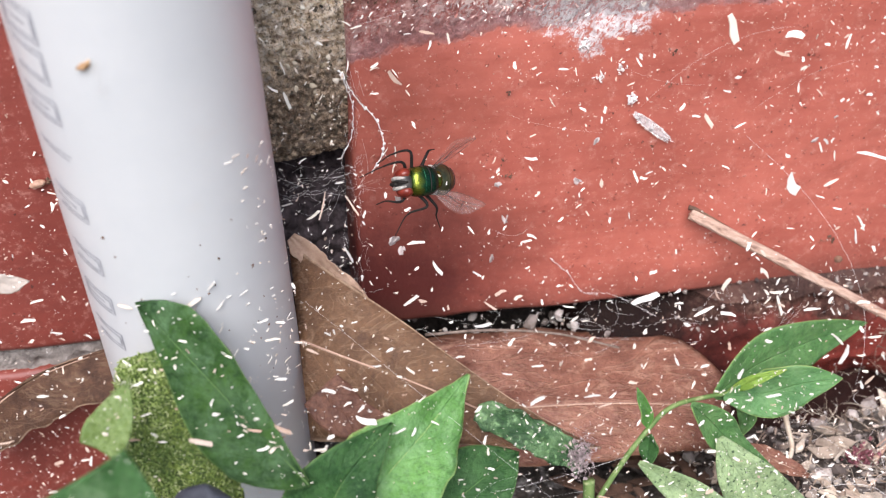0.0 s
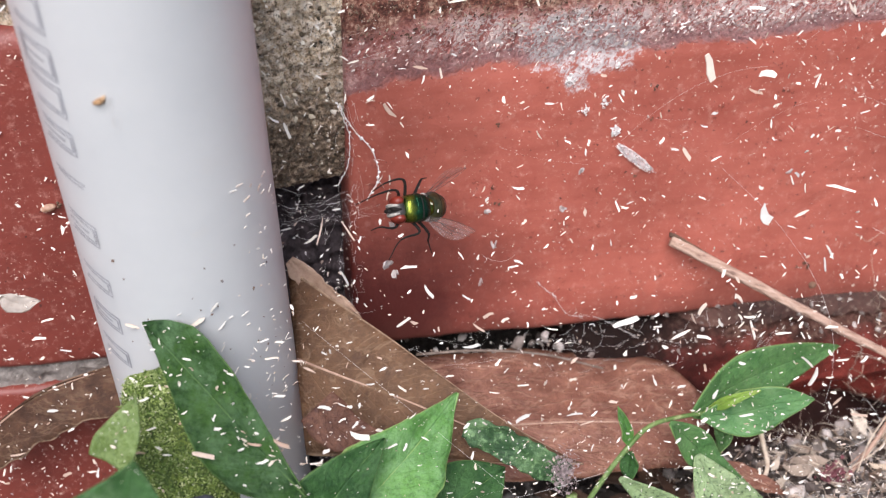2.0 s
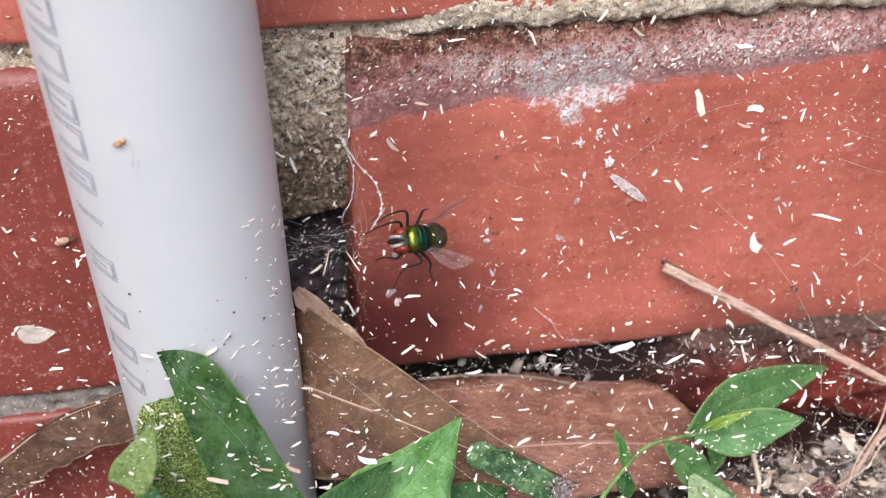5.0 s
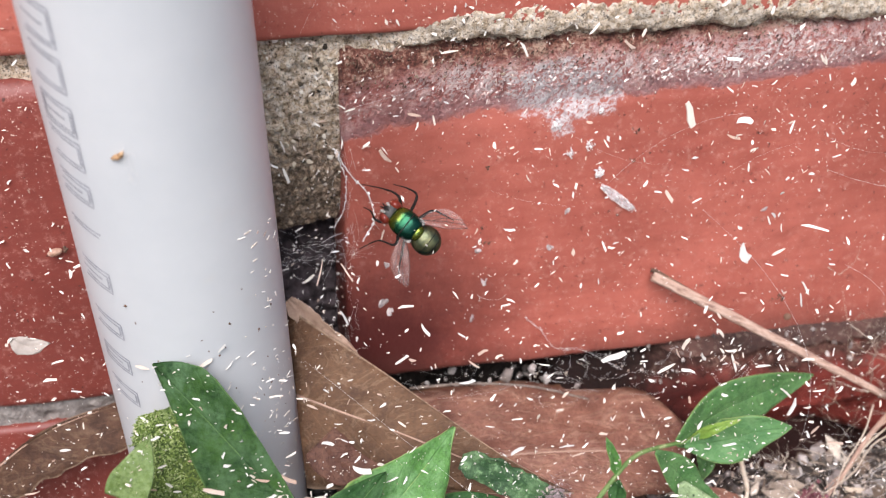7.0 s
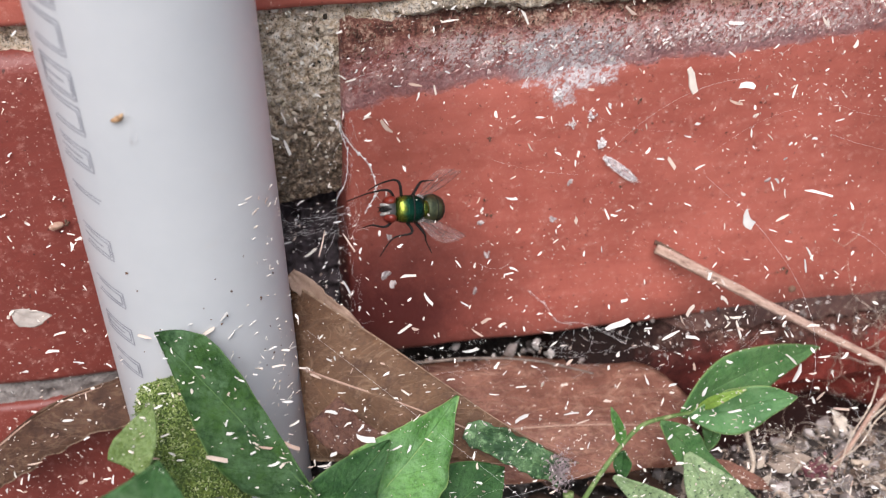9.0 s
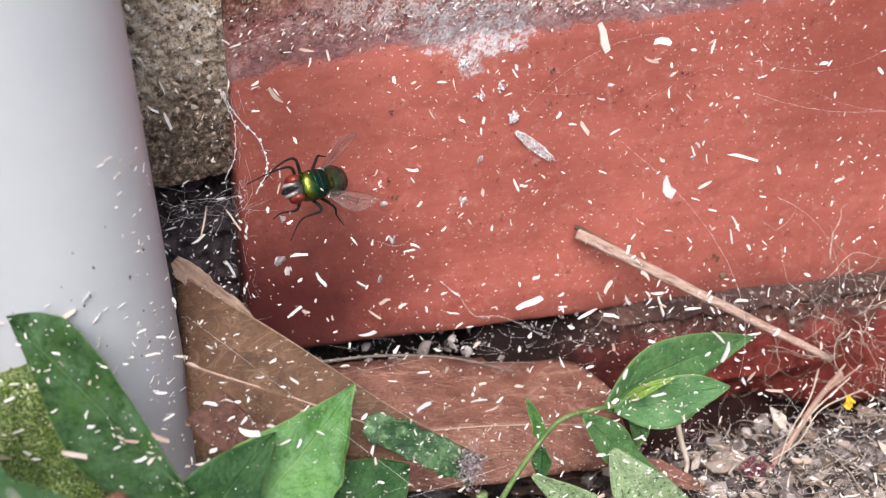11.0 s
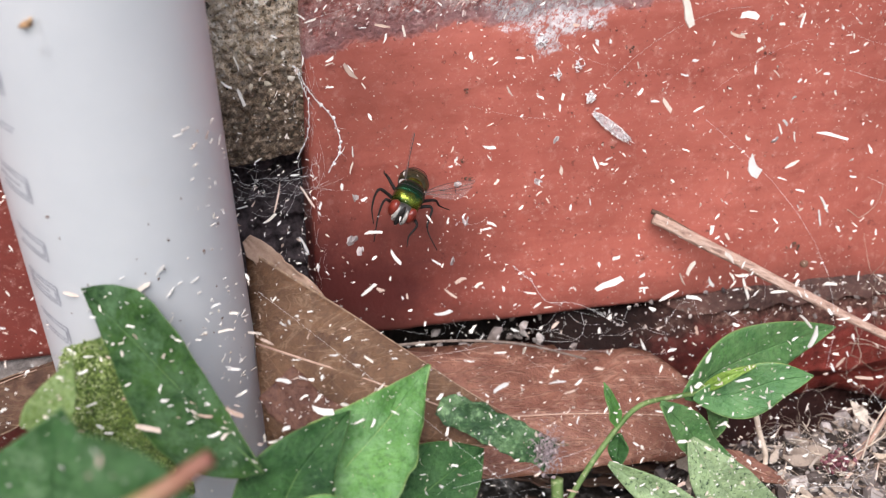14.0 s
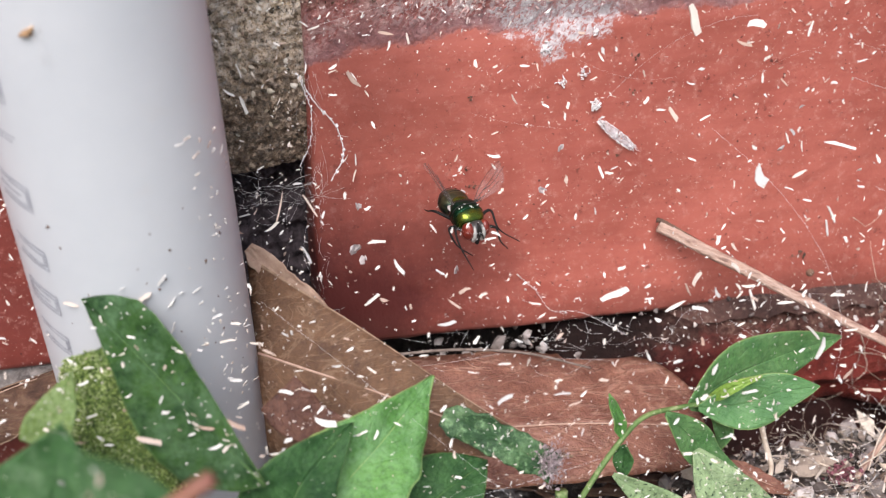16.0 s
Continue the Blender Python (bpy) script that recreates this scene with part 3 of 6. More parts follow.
def leaf_material(name, lo, hi, vein, rough, spots=None, spot_scale=500, spot_range=(0.5, 0.6), gloss=0.5, trans=0.15, edge=None, veiny=0.45, wrinkle=0.0, speck=0.55):
    m, nt, b = mat(name)
    co = coords(nt)
    uv = coords(nt, "UV")
    col = ramp(nt, noise_tex(nt, co, 170, 8.0, 0.72), ((0.34, lo), (0.64, hi)))
    col = mixc(nt, ramp(nt, noise_tex(nt, co, 1100, 4.0, 0.7), ((0.50, (0, 0, 0)), (0.64, (speck, speck, speck)))), col, tuple(q * 0.55 for q in lo))
    sep = nt.nodes.new("ShaderNodeSeparateXYZ")
    nt.links.new(uv, sep.inputs[0])
    au = math_n(nt, "ABSOLUTE", math_n(nt, "SUBTRACT", sep.outputs["X"], 0.5))
    rib = math_n(nt, "SUBTRACT", 1.0, math_n(nt, "MULTIPLY", au, 45.0), True)
    w = math_n(nt, "ADD", math_n(nt, "MULTIPLY", sep.outputs["Y"], 9.0), math_n(nt, "MULTIPLY", au, -5.5))
    w = math_n(nt, "ADD", w, math_n(nt, "MULTIPLY", noise_tex(nt, co, 150, 2.0), 0.5))
    sv = math_n(nt, "ABSOLUTE", math_n(nt, "SUBTRACT", math_n(nt, "FRACT", w), 0.5))
    sv = math_n(nt, "SUBTRACT", 1.0, math_n(nt, "MULTIPLY", sv, 16.0), True)
    veins = math_n(nt, "MAXIMUM", rib, math_n(nt, "MULTIPLY", sv, 0.45))
    col = mixc(nt, math_n(nt, "MULTIPLY", veins, veiny), col, vein)
    if edge:
        col = mixc(nt, math_n(nt, "MULTIPLY", math_n(nt, "SUBTRACT", au, 0.478), 70.0, True), col, edge)
    height = math_n(nt, "SUBTRACT", math_n(nt, "ADD", noise_tex(nt, co, 420, 5.0), math_n(nt, "MULTIPLY", noise_tex(nt, co, 1800, 4.0), 0.5)), math_n(nt, "MULTIPLY", veins, 0.3))
    if wrinkle:
        mw = nt.nodes.new("ShaderNodeMapping")
        mw.inputs["Scale"].default_value = (90, 260, 260)
        nt.links.new(co, mw.inputs[0])
        crease = math_n(nt, "ABSOLUTE", math_n(nt, "SUBTRACT", noise_tex(nt, mw.outputs[0], 1.0, 4.0, 0.55, 0.8), 0.5))
        crease = math_n(nt, "SUBTRACT", 1.0, math_n(nt, "MULTIPLY", crease, 28.0), True)
        col = mixc(nt, math_n(nt, "MULTIPLY", crease, 0.45), col, vein)
        height = math_n(nt, "ADD", height, math_n(nt, "MULTIPLY", crease, wrinkle))
    if spots:
        f = noise_tex(nt, co, spot_scale, 5.0, 0.7)
        haze = ramp(nt, noise_tex(nt, co, 230, 9.0, 0.82), ((0.45, (0, 0, 0)), (0.66, (0.65, 0.65, 0.65))))
        col = mixc(nt, haze, col, spots)
        col = mixc(nt, ramp(nt, f, ((spot_range[0], (0, 0, 0)), (spot_range[1], (1, 1, 1)))), col, spots)
    nt.links.new(col, b.inputs["Base Color"])
    b.inputs["Roughness"].default_value = rough
    b.inputs["Specular IOR Level"].default_value = gloss
    b.inputs["Transmission Weight"].default_value = 0.0
    b.inputs["Subsurface Weight"].default_value = trans
    b.inputs["Subsurface Radius"].default_value = (0.001, 0.001, 0.0005)
    bump(nt, b, height, 1.0, 0.5 * MM)
    return m


LEAF_BRIGHT = leaf_material("bright_green_leaf", (0.05, 0.15, 0.03), (0.115, 0.275, 0.06), (0.06, 0.17, 0.045), 0.5, (0.20, 0.36, 0.16), 900, (0.62, 0.78), 0.3, 0.1, (0.22, 0.33, 0.10))
LEAF_DARK = leaf_material("dark_green_leaf", (0.010, 0.044, 0.011), (0.030, 0.092, 0.020), (0.03, 0.10, 0.03), 0.6, (0.06, 0.14, 0.045), 700, (0.55, 0.72), 0.25, 0.1, (0.09, 0.16, 0.05), 0.25)
LEAF_BLOTCHY = leaf_material("blotchy_green_leaf", (0.007, 0.030, 0.007), (0.036, 0.090, 0.015), (0.03, 0.08, 0.03), 0.66, (0.068, 0.130, 0.058), 190, (0.50, 0.66), 0.15, 0.1, (0.09, 0.16, 0.05), 0.15)
LEAF_MID = leaf_material("mid_green_leaf", (0.045, 0.125, 0.038), (0.098, 0.225, 0.066), (0.06, 0.15, 0.045), 0.55, (0.15, 0.26, 0.10), 1300, (0.57, 0.72), 0.3, 0.1, (0.16, 0.25, 0.08))
LEAF_FRESH = leaf_material("fresh_green_leaf", (0.055, 0.15, 0.05), (0.10, 0.23, 0.075), (0.12, 0.25, 0.09), 0.5, (0.16, 0.28, 0.12), 900, (0.62, 0.78), 0.35, 0.1, (0.22, 0.33, 0.10), 0.3, 0.0, 0.12)
LEAF_EATEN = leaf_material("mildewed_leaf", (0.008, 0.036, 0.010), (0.022, 0.075, 0.018), (0.04, 0.12, 0.04), 0.65, (0.17, 0.29, 0.13), 700, (0.52, 0.66))
LEAF_DULL = leaf_material("dull_green_leaf", (0.022, 0.072, 0.020), (0.060, 0.145, 0.045), (0.05, 0.12, 0.04), 0.6, (0.11, 0.19, 0.09), 260, (0.52, 0.68), 0.25, 0.1)
LEAF_MOSSY = leaf_material("mottled_leaf", (0.05, 0.085, 0.012), (0.17, 0.23, 0.04), (0.14, 0.2, 0.04), 0.85, (0.028, 0.055, 0.008), 1500, (0.44, 0.56))
LEAF_MOSS_PALE = leaf_material("pale_mossy_leaf", (0.11, 0.18, 0.05), (0.25, 0.33, 0.13), (0.25, 0.33, 0.14), 0.7, (0.10, 0.16, 0.03), 1300, (0.5, 0.6))
LEAF_PALE = leaf_material("pale_speckled_leaf", (0.20, 0.30, 0.13), (0.33, 0.43, 0.22), (0.28, 0.38, 0.2), 0.6, (0.03, 0.06, 0.025), 1300, (0.58, 0.62))
LEAF_YOUNG = leaf_material("yellow_green_young_leaf", (0.16, 0.30, 0.045), (0.32, 0.45, 0.09), (0.2, 0.35, 0.06), 0.4)
DRY_TAN = leaf_material("tan_dry_leaf", (0.095, 0.048, 0.024), (0.165, 0.088, 0.046), (0.27, 0.18, 0.115), 0.6, (0.06, 0.03, 0.018), 260, (0.55, 0.75), 0.3, 0.05, (0.40, 0.28, 0.19), 0.45, 0.15, 0.2)
DRY_BROWN = leaf_material("brown_dry_leaf", (0.055, 0.027, 0.016), (0.105, 0.054, 0.032), (0.20, 0.13, 0.085), 0.65, (0.035, 0.017, 0.012), 260, (0.52, 0.70), 0.2, 0.05, (0.28, 0.19, 0.13), 0.4, 0.15, 0.3)
DRY_RUST = leaf_material("rust_dry_leaf", (0.165, 0.066, 0.045), (0.315, 0.148, 0.10), (0.50, 0.31, 0.22), 0.46, (0.12, 0.046, 0.030), 120, (0.48, 0.74), 0.35, 0.05, (0.20, 0.09, 0.05), 0.35, 0.3, 0.12)
DRY_DARK = leaf_material("dark_dry_leaf", (0.09, 0.038, 0.026), (0.165, 0.078, 0.05), (0.18, 0.09, 0.055), 0.6, (0.045, 0.018, 0.013), 300, (0.55, 0.72), 0.3, 0.05, None, 0.2)
STEM = simple("green_stem", (0.07, 0.14, 0.03), (0.17, 0.25, 0.08), 300, 0.7, 0.2, 1200, (700, 0.55, 0.7, (0.30, 0.34, 0.16)))
RED_STEM, nt, b = mat("reddish_leaf_stalk")
dn = nt.nodes.new("ShaderNodeVectorMath")
dn.operation = "DISTANCE"
dn.inputs[1].default_value = tuple(q * MM for q in (-19.3, -112.0, 61.8))
nt.links.new(coords(nt), dn.inputs[0])
along = math_n(nt, "ADD", math_n(nt, "MULTIPLY", dn.outputs["Value"], 70.0), math_n(nt, "MULTIPLY", noise_tex(nt, coords(nt), 400, 4.0), 0.25))
nt.links.new(ramp(nt, along, ((0.1, (0.20, 0.075, 0.055)), (0.5, (0.26, 0.13, 0.075)), (0.85, (0.24, 0.27, 0.08)))), b.inputs["Base Color"])
b.inputs["Roughness"].default_value = 0.6
CHIP, nt, b = mat("cream_wood")
geo = nt.nodes.new("ShaderNodeNewGeometry")
inf = nt.nodes.new("ShaderNodeObjectInfo")
which = math_n(nt, "FRACT", math_n(nt, "ADD", geo.outputs["Random Per Island"], inf.outputs["Random"]))
tone = ramp(nt, which, ((0.0, (0.50, 0.34, 0.26)), (0.12, (0.72, 0.58, 0.48)), (0.3, (0.90, 0.82, 0.71)), (0.75, (0.95, 0.91, 0.84)), (1.0, (0.62, 0.60, 0.57))))
grain = ramp(nt, noise_tex(nt, coords(nt), 1500, 3.0), ((0.3, (0.72, 0.72, 0.72)), (0.7, (1, 1, 1))))
mul = nt.nodes.new("ShaderNodeMix")
mul.data_type, mul.blend_type = "RGBA", "MULTIPLY"
mul.inputs[0].default_value = 1.0
nt.links.new(tone, mul.inputs[6])
nt.links.new(grain, mul.inputs[7])
nt.links.new(mul.outputs[2], b.inputs["Base Color"])
b.inputs["Roughness"].default_value = 0.8
SILK = simple("grey_white_silk", (0.62, 0.60, 0.58), (0.9, 0.88, 0.86), 900, 0.8)
STICK = simple("pale_dry_stick", (0.32, 0.19, 0.14), (0.54, 0.38, 0.29), 260, 0.75, 0.3, 1200)


def litter_material(name, stops):
    """Scraps that differ from one another, each stained at random."""
    m, nt, b = mat(name)
    co = coords(nt)
    col = ramp(nt, nt.nodes.new("ShaderNodeNewGeometry").outputs["Random Per Island"], stops)
    col = mixc(nt, ramp(nt, noise_tex(nt, co, 260, 6.0, 0.75), ((0.46, (0, 0, 0)), (0.66, (0.7, 0.7, 0.7)))), col, (0.075, 0.055, 0.042))
    nt.links.new(col, b.inputs["Base Color"])
    b.inputs["Roughness"].default_value = 0.9
    bump(nt, b, noise_tex(nt, co, 1300, 5.0, 0.7), 0.6, 0.3 * MM)
    return m


FIBRE = litter_material("dry_fibre", ((0.0, (0.10, 0.07, 0.05)), (0.25, (0.27, 0.20, 0.145)), (0.5, (0.40, 0.345, 0.29)), (0.75, (0.56, 0.46, 0.35)), (1.0, (0.78, 0.70, 0.58))))
PALE_STALK = simple("pale_dry_stalk", (0.48, 0.38, 0.28), (0.74, 0.65, 0.52), 300, 0.8, 0.3, 1200)
STICK_GRAIN, nt, b = mat("split_stick_wood")
mp = nt.nodes.new("ShaderNodeMapping")
mp.vector_type = "TEXTURE"
mp.inputs["Rotation"].default_value = (0, radians(28), 0)
mp.inputs["Scale"].default_value = (0.012, 0.0007, 0.0007)
nt.links.new(coords(nt), mp.inputs[0])
f = noise_tex(nt, mp.outputs[0], 1.0, 5.0, 0.65)
nt.links.new(ramp(nt, f, ((0.30, (0.22, 0.125, 0.095)), (0.44, (0.44, 0.285, 0.215)), (0.66, (0.60, 0.43, 0.34)))), b.inputs["Base Color"])
b.inputs["Roughness"].default_value = 0.8
bump(nt, b, f, 1.0, 0.8 * MM)
CRUMB = litter_material("grey_crumb", ((0.0, (0.07, 0.055, 0.05)), (0.3, (0.22, 0.185, 0.165)), (0.65, (0.40, 0.355, 0.33)), (1.0, (0.60, 0.55, 0.51))))
BARKY = simple("grey_root", (0.10, 0.075, 0.06), (0.30, 0.24, 0.20), 500, 0.9, 0.2, 1500)
BARK = simple("dark_litter", (0.05, 0.03, 0.022), (0.20, 0.11, 0.07), 200, 0.9, 0.5, 800)


# ---- dry leaves at the foot of the wall ----
def leaf_thing(name, label, axis, width, material, face=FACING, mm=0.3, rib=0.17, rib_mat=None, **kw):
    """A leaf: its blade, and the midrib on its upper side as a part."""
    ob = tagged(thick(part(name, leaf_bm(axis, width, face, **kw), material), mm), label, "leaf")
    f = Vector(face).normalized()
    bm = bmesh.new()
    ax = spline(axis, 8)
    ax = ax[: max(3, int(len(ax) * 0.93))]
    tube(bm, [p + f * 0.12 for p in ax], rib, rib * 0.4, 5)
    part("midrib", bm, rib_mat or material, ob)
    return ob


DRY = leaf_thing("dry_leaf", "large tan dry leaf wedged between the pipe and the wall",
           [(-12.8, -20, 14), (-5, -26, 13.5), (4, -32, 12.5), (13, -38, 11), (23, -43.5, 8.5), (36, -47, 4.5)], 36, DRY_TAN, (-0.15, -0.58, 0.8), 0.35, 0.28, STICK,
           fold=0.0, blunt=0.05, wave=0.6, base_w=1.0, peak=0.01, seed=3, across=(0.0, -0.74, -0.67))
thick(part("torn_strip", leaf_bm([(-12.6, -8, 28.5), (-8.5, -10.5, 24.5), (-3.5, -14.5, 21.5), (0.5, -18.5, 20)], 4.2, (-0.15, -0.7, 0.7), 0.2, 1.0, 0.5, 0.5, 0.3, 61, 0.3, 0.5),
           simple("skeletal_leaf", (0.26, 0.16, 0.11), (0.42, 0.29, 0.21), 500, 0.7, 0.3, 1500)), 0.2).parent = DRY
leaf_thing("dry_leaf", "brown dry leaf at the foot of the wall behind the pipe",
           [(-79.5, -7.0, -10.2), (-74.2, -7.0, -6.6), (-67.0, -7.0, -1.0), (-59.2, -7.0, 3.2), (-47.4, -6.4, 6.4)], 13, DRY_BROWN, (-0.2, -0.75, 0.62), 0.35, 0.25, STICK,
           fold=0.06, wave=0.5, seed=4, ragged=0.12, right=((0, 7), (0.5, 8.5), (1, 9)), left=((0, 0.3), (0.5, 0.5), (0.7, 0.6), (1, 0.6)))
leaf_thing("dry_leaf", "curled rust-brown dry leaf with a torn edge",
           [(-6, -20, -7.5), (18, -19, -9), (42, -19, -10.5), (60, -20, -12.5), (73, -21, -15)], 35, DRY_RUST, (0, -0.42, 0.9), 0.35, 0.3, STICK,
           fold=-0.16, wave=1.0, seed=5, ragged=0.10, right=((0, 6), (0.15, 11), (0.5, 11.5), (0.75, 10), (0.93, 7.5), (1, 3)), left=((0, 16), (0.2, 18.5), (0.6, 18.5), (0.85, 16), (1, 8)))
leaf_thing("dry_leaf", "narrow orange-brown scrap of a dry leaf on the soil",
           [(70.6, -34.0, -13.0), (77.0, -36.0, -16.2), (84.0, -38.0, -19.6)], 4.2, DRY_RUST, (0.1, -0.6, 0.8), 0.3, 0.15, STICK, fold=0.2, wave=0.4, seed=6, ragged=0.2, base_w=0.4)
leaf_thing("dry_leaf", "dark reddish-brown decayed leaf under the tan one",
           [(-10.8, -42.5, 21.0), (-7.5, -45.0, 17.6), (-3.0, -46.5, 15.9), (4.0, -48.0, 14.8)], 8, DRY_DARK, (-0.1, -0.6, 0.8), 0.3, 0.15, DRY_DARK, fold=0.05, wave=0.25, seed=8, ragged=0.04, base_w=0.9, peak=0.2)
# ---- green leaves beside the pipe ----
LEANING = leaf_thing("leaf", "dark green leaf leaning on the pipe, dusted with wood shavings",
           [(-14.2, -62.0, 19.2), (-21.4, -55.0, 25.2), (-29.4, -46.6, 31.9), (-37.5, -37.8, 38.3)], 15, LEAF_BLOTCHY, wave=0.5, fold=0.1, seed=11, n=36, ragged=0.06,
           right=((0, 0.1), (0.1, 1.0), (0.28, 2.7), (0.45, 4.0), (0.63, 5.4), (0.75, 6.1), (0.83, 5.8), (0.91, 4.0), (0.96, 2.2), (1, 0.05)),
           left=((0, 0.1), (0.06, 3.0), (0.16, 6.0), (0.27, 7.8), (0.46, 7.8), (0.61, 6.0), (0.75, 4.0), (0.87, 2.0), (1, 0.05)))
MOSSY = leaf_thing("leaf", "mottled yellow-green leaf overgrown with moss beside the pipe",
           [(-33.3, -55.0, 10.3), (-34.8, -51.0, 19.2), (-36.9, -46.0, 26.1), (-38.1, -42.5, 31.9)], 22, LEAF_MOSSY, wave=0.9, fold=0.0, seed=12, ragged=0.25, n=36,
           right=((0, 9), (0.3, 10), (0.6, 9), (0.9, 5.5), (1, 3.2)), left=((0, 4.5), (0.18, 6.5), (0.36, 9), (0.5, 6.5), (0.7, 5.2), (0.9, 4.0), (1, 2.4)))
leaf_thing("leaf", "pale green leaf flap beside the pipe",
           [(-43.4, -58.0, 27.6), (-40.6, -57.0, 32.2), (-38.2, -54.0, 36.6)], 7.0, LEAF_MOSS_PALE, blunt=0.4, wave=0.3, base_w=0.8, peak=0.3, seed=13)
leaf_thing("leaf", "bright green pointed leaf dusted with wood shavings",
           [(-10.6, -60.0, 7.0), (-3.2, -56.0, 12.0), (5.2, -50.0, 16.3), (13.2, -44.0, 21.8)], 18, LEAF_BRIGHT, wave=0.7, fold=0.14, seed=14, tilt=0.1, ragged=0.10, n=64, right=((0, 4), (0.2, 8.6), (0.4, 9.2), (0.6, 7.4), (0.78, 4.6), (0.9, 2.0), (1, 0.1)), left=((0, 5), (0.2, 8.8), (0.4, 8.6), (0.6, 6.2), (0.8, 3.2), (0.92, 1.2), (1, 0.1)))
leaf_thing("leaf", "dark green leaf partly under a brighter leaf",
           [(-17.2, -64.0, 3.7), (-12.1, -61.0, 11.8), (-8.0, -58.0, 17.0), (-0.6, -53.0, 21.4)], 15, LEAF_DARK, blunt=0.5, wave=0.4, fold=0.12, base_w=0.5, peak=0.4, seed=15, tilt=0.2)
leaf_thing("leaf", "dark green dusty leaf close to the ground",
           [(-3.0, -58.0, -5.0), (5.0, -56.0, 1.6), (12.8, -52.0, 4.6), (21.4, -47.5, 6.4)], 14.5, LEAF_DARK, blunt=1.6, wave=0.5, fold=0.08, base_w=0.5, peak=0.5, seed=16, tilt=-0.1)
leaf_thing("leaf", "dark green mildewed leaf with an eaten end",
           [(32.0, -50.0, 4.6), (25.8, -48.0, 8.4), (20.2, -46.0, 11.8), (14.9, -44.0, 14.2)], 5.4, LEAF_EATEN, wave=0.6, fold=0.2, seed=17, ragged=0.35, n=44, right=((0, 2.6), (0.3, 3.0), (0.7, 2.6), (0.9, 2.4), (1, 0.6)), left=((0, 2.0), (0.3, 2.7), (0.7, 2.8), (0.92, 2.6), (1, 2.0)))
leaf_thing("leaf", "small light green leaf below a larger one",
           [(-12.4, -66.0, 9.3), (-8.2, -66.0, 12.6), (-1.5, -64.0, 12.8)], 7, LEAF_BRIGHT, blunt=1.2, wave=0.3, fold=0.1, base_w=0.4, peak=0.5, seed=18)
leaf_thing("leaf", "broad green leaf tip standing in front of the wall",
           [(-43.8, -82.0, 18.3), (-39.6, -81.0, 33.2), (-36.2, -80.0, 46.6)], 31, LEAF_DULL, blunt=0.12, wave=0.4, fold=0.12, base_w=0.6, peak=0.3, seed=19)
leaf_thing("leaf", "dusty green leaf beside a thick stalk",
           [(-20.8, -106.0, 40.3), (-26.4, -106.0, 53.0), (-30.6, -105.0, 61.0)], 9, LEAF_DULL, blunt=0.8, wave=0.4, fold=0.12, base_w=0.6, peak=0.4, seed=20)
bm = bmesh.new()
tube(bm, spline([(-33.2, -114.0, 55.7), (-28.1, -113.0, 57.5), (-23.2, -112.0, 59.2), (-20.9, -112.0, 60.8), (-19.3, -112.0, 61.8)]), 0.95, 0.75, 10)
tagged(part("leaf_stalk", bm, RED_STEM), "thick leaf stalk turning from green to red at its tip", "stalk")




def on_mesh(ob, g):
    """A random place on a mesh's faces (mm) and the face's normal."""
    p = ob.data.polygons[g.randrange(len(ob.data.polygons))]
    vs = [ob.data.vertices[k].co for k in p.vertices]
    a, b = g.random(), g.random()
    q = vs[0].lerp(vs[1], a).lerp(vs[3].lerp(vs[2], a), b)
    return q / MM, p.normal


MOSS, nt, b = mat("yellow_green_moss")
geo = nt.nodes.new("ShaderNodeNewGeometry")
mossc = ramp(nt, geo.outputs["Random Per Island"], ((0.0, (0.06, 0.10, 0.02)), (0.3, (0.17, 0.25, 0.05)), (0.7, (0.33, 0.42, 0.13)), (1.0, (0.54, 0.58, 0.32))))
mossc = mixc(nt, ramp(nt, noise_tex(nt, coords(nt), 220, 4.0), ((0.45, (0, 0, 0)), (0.62, (0.6, 0.6, 0.6)))), mossc, (0.055, 0.115, 0.02))
nt.links.new(mossc, b.inputs["Base Color"])
b.inputs["Roughness"].default_value = 0.8

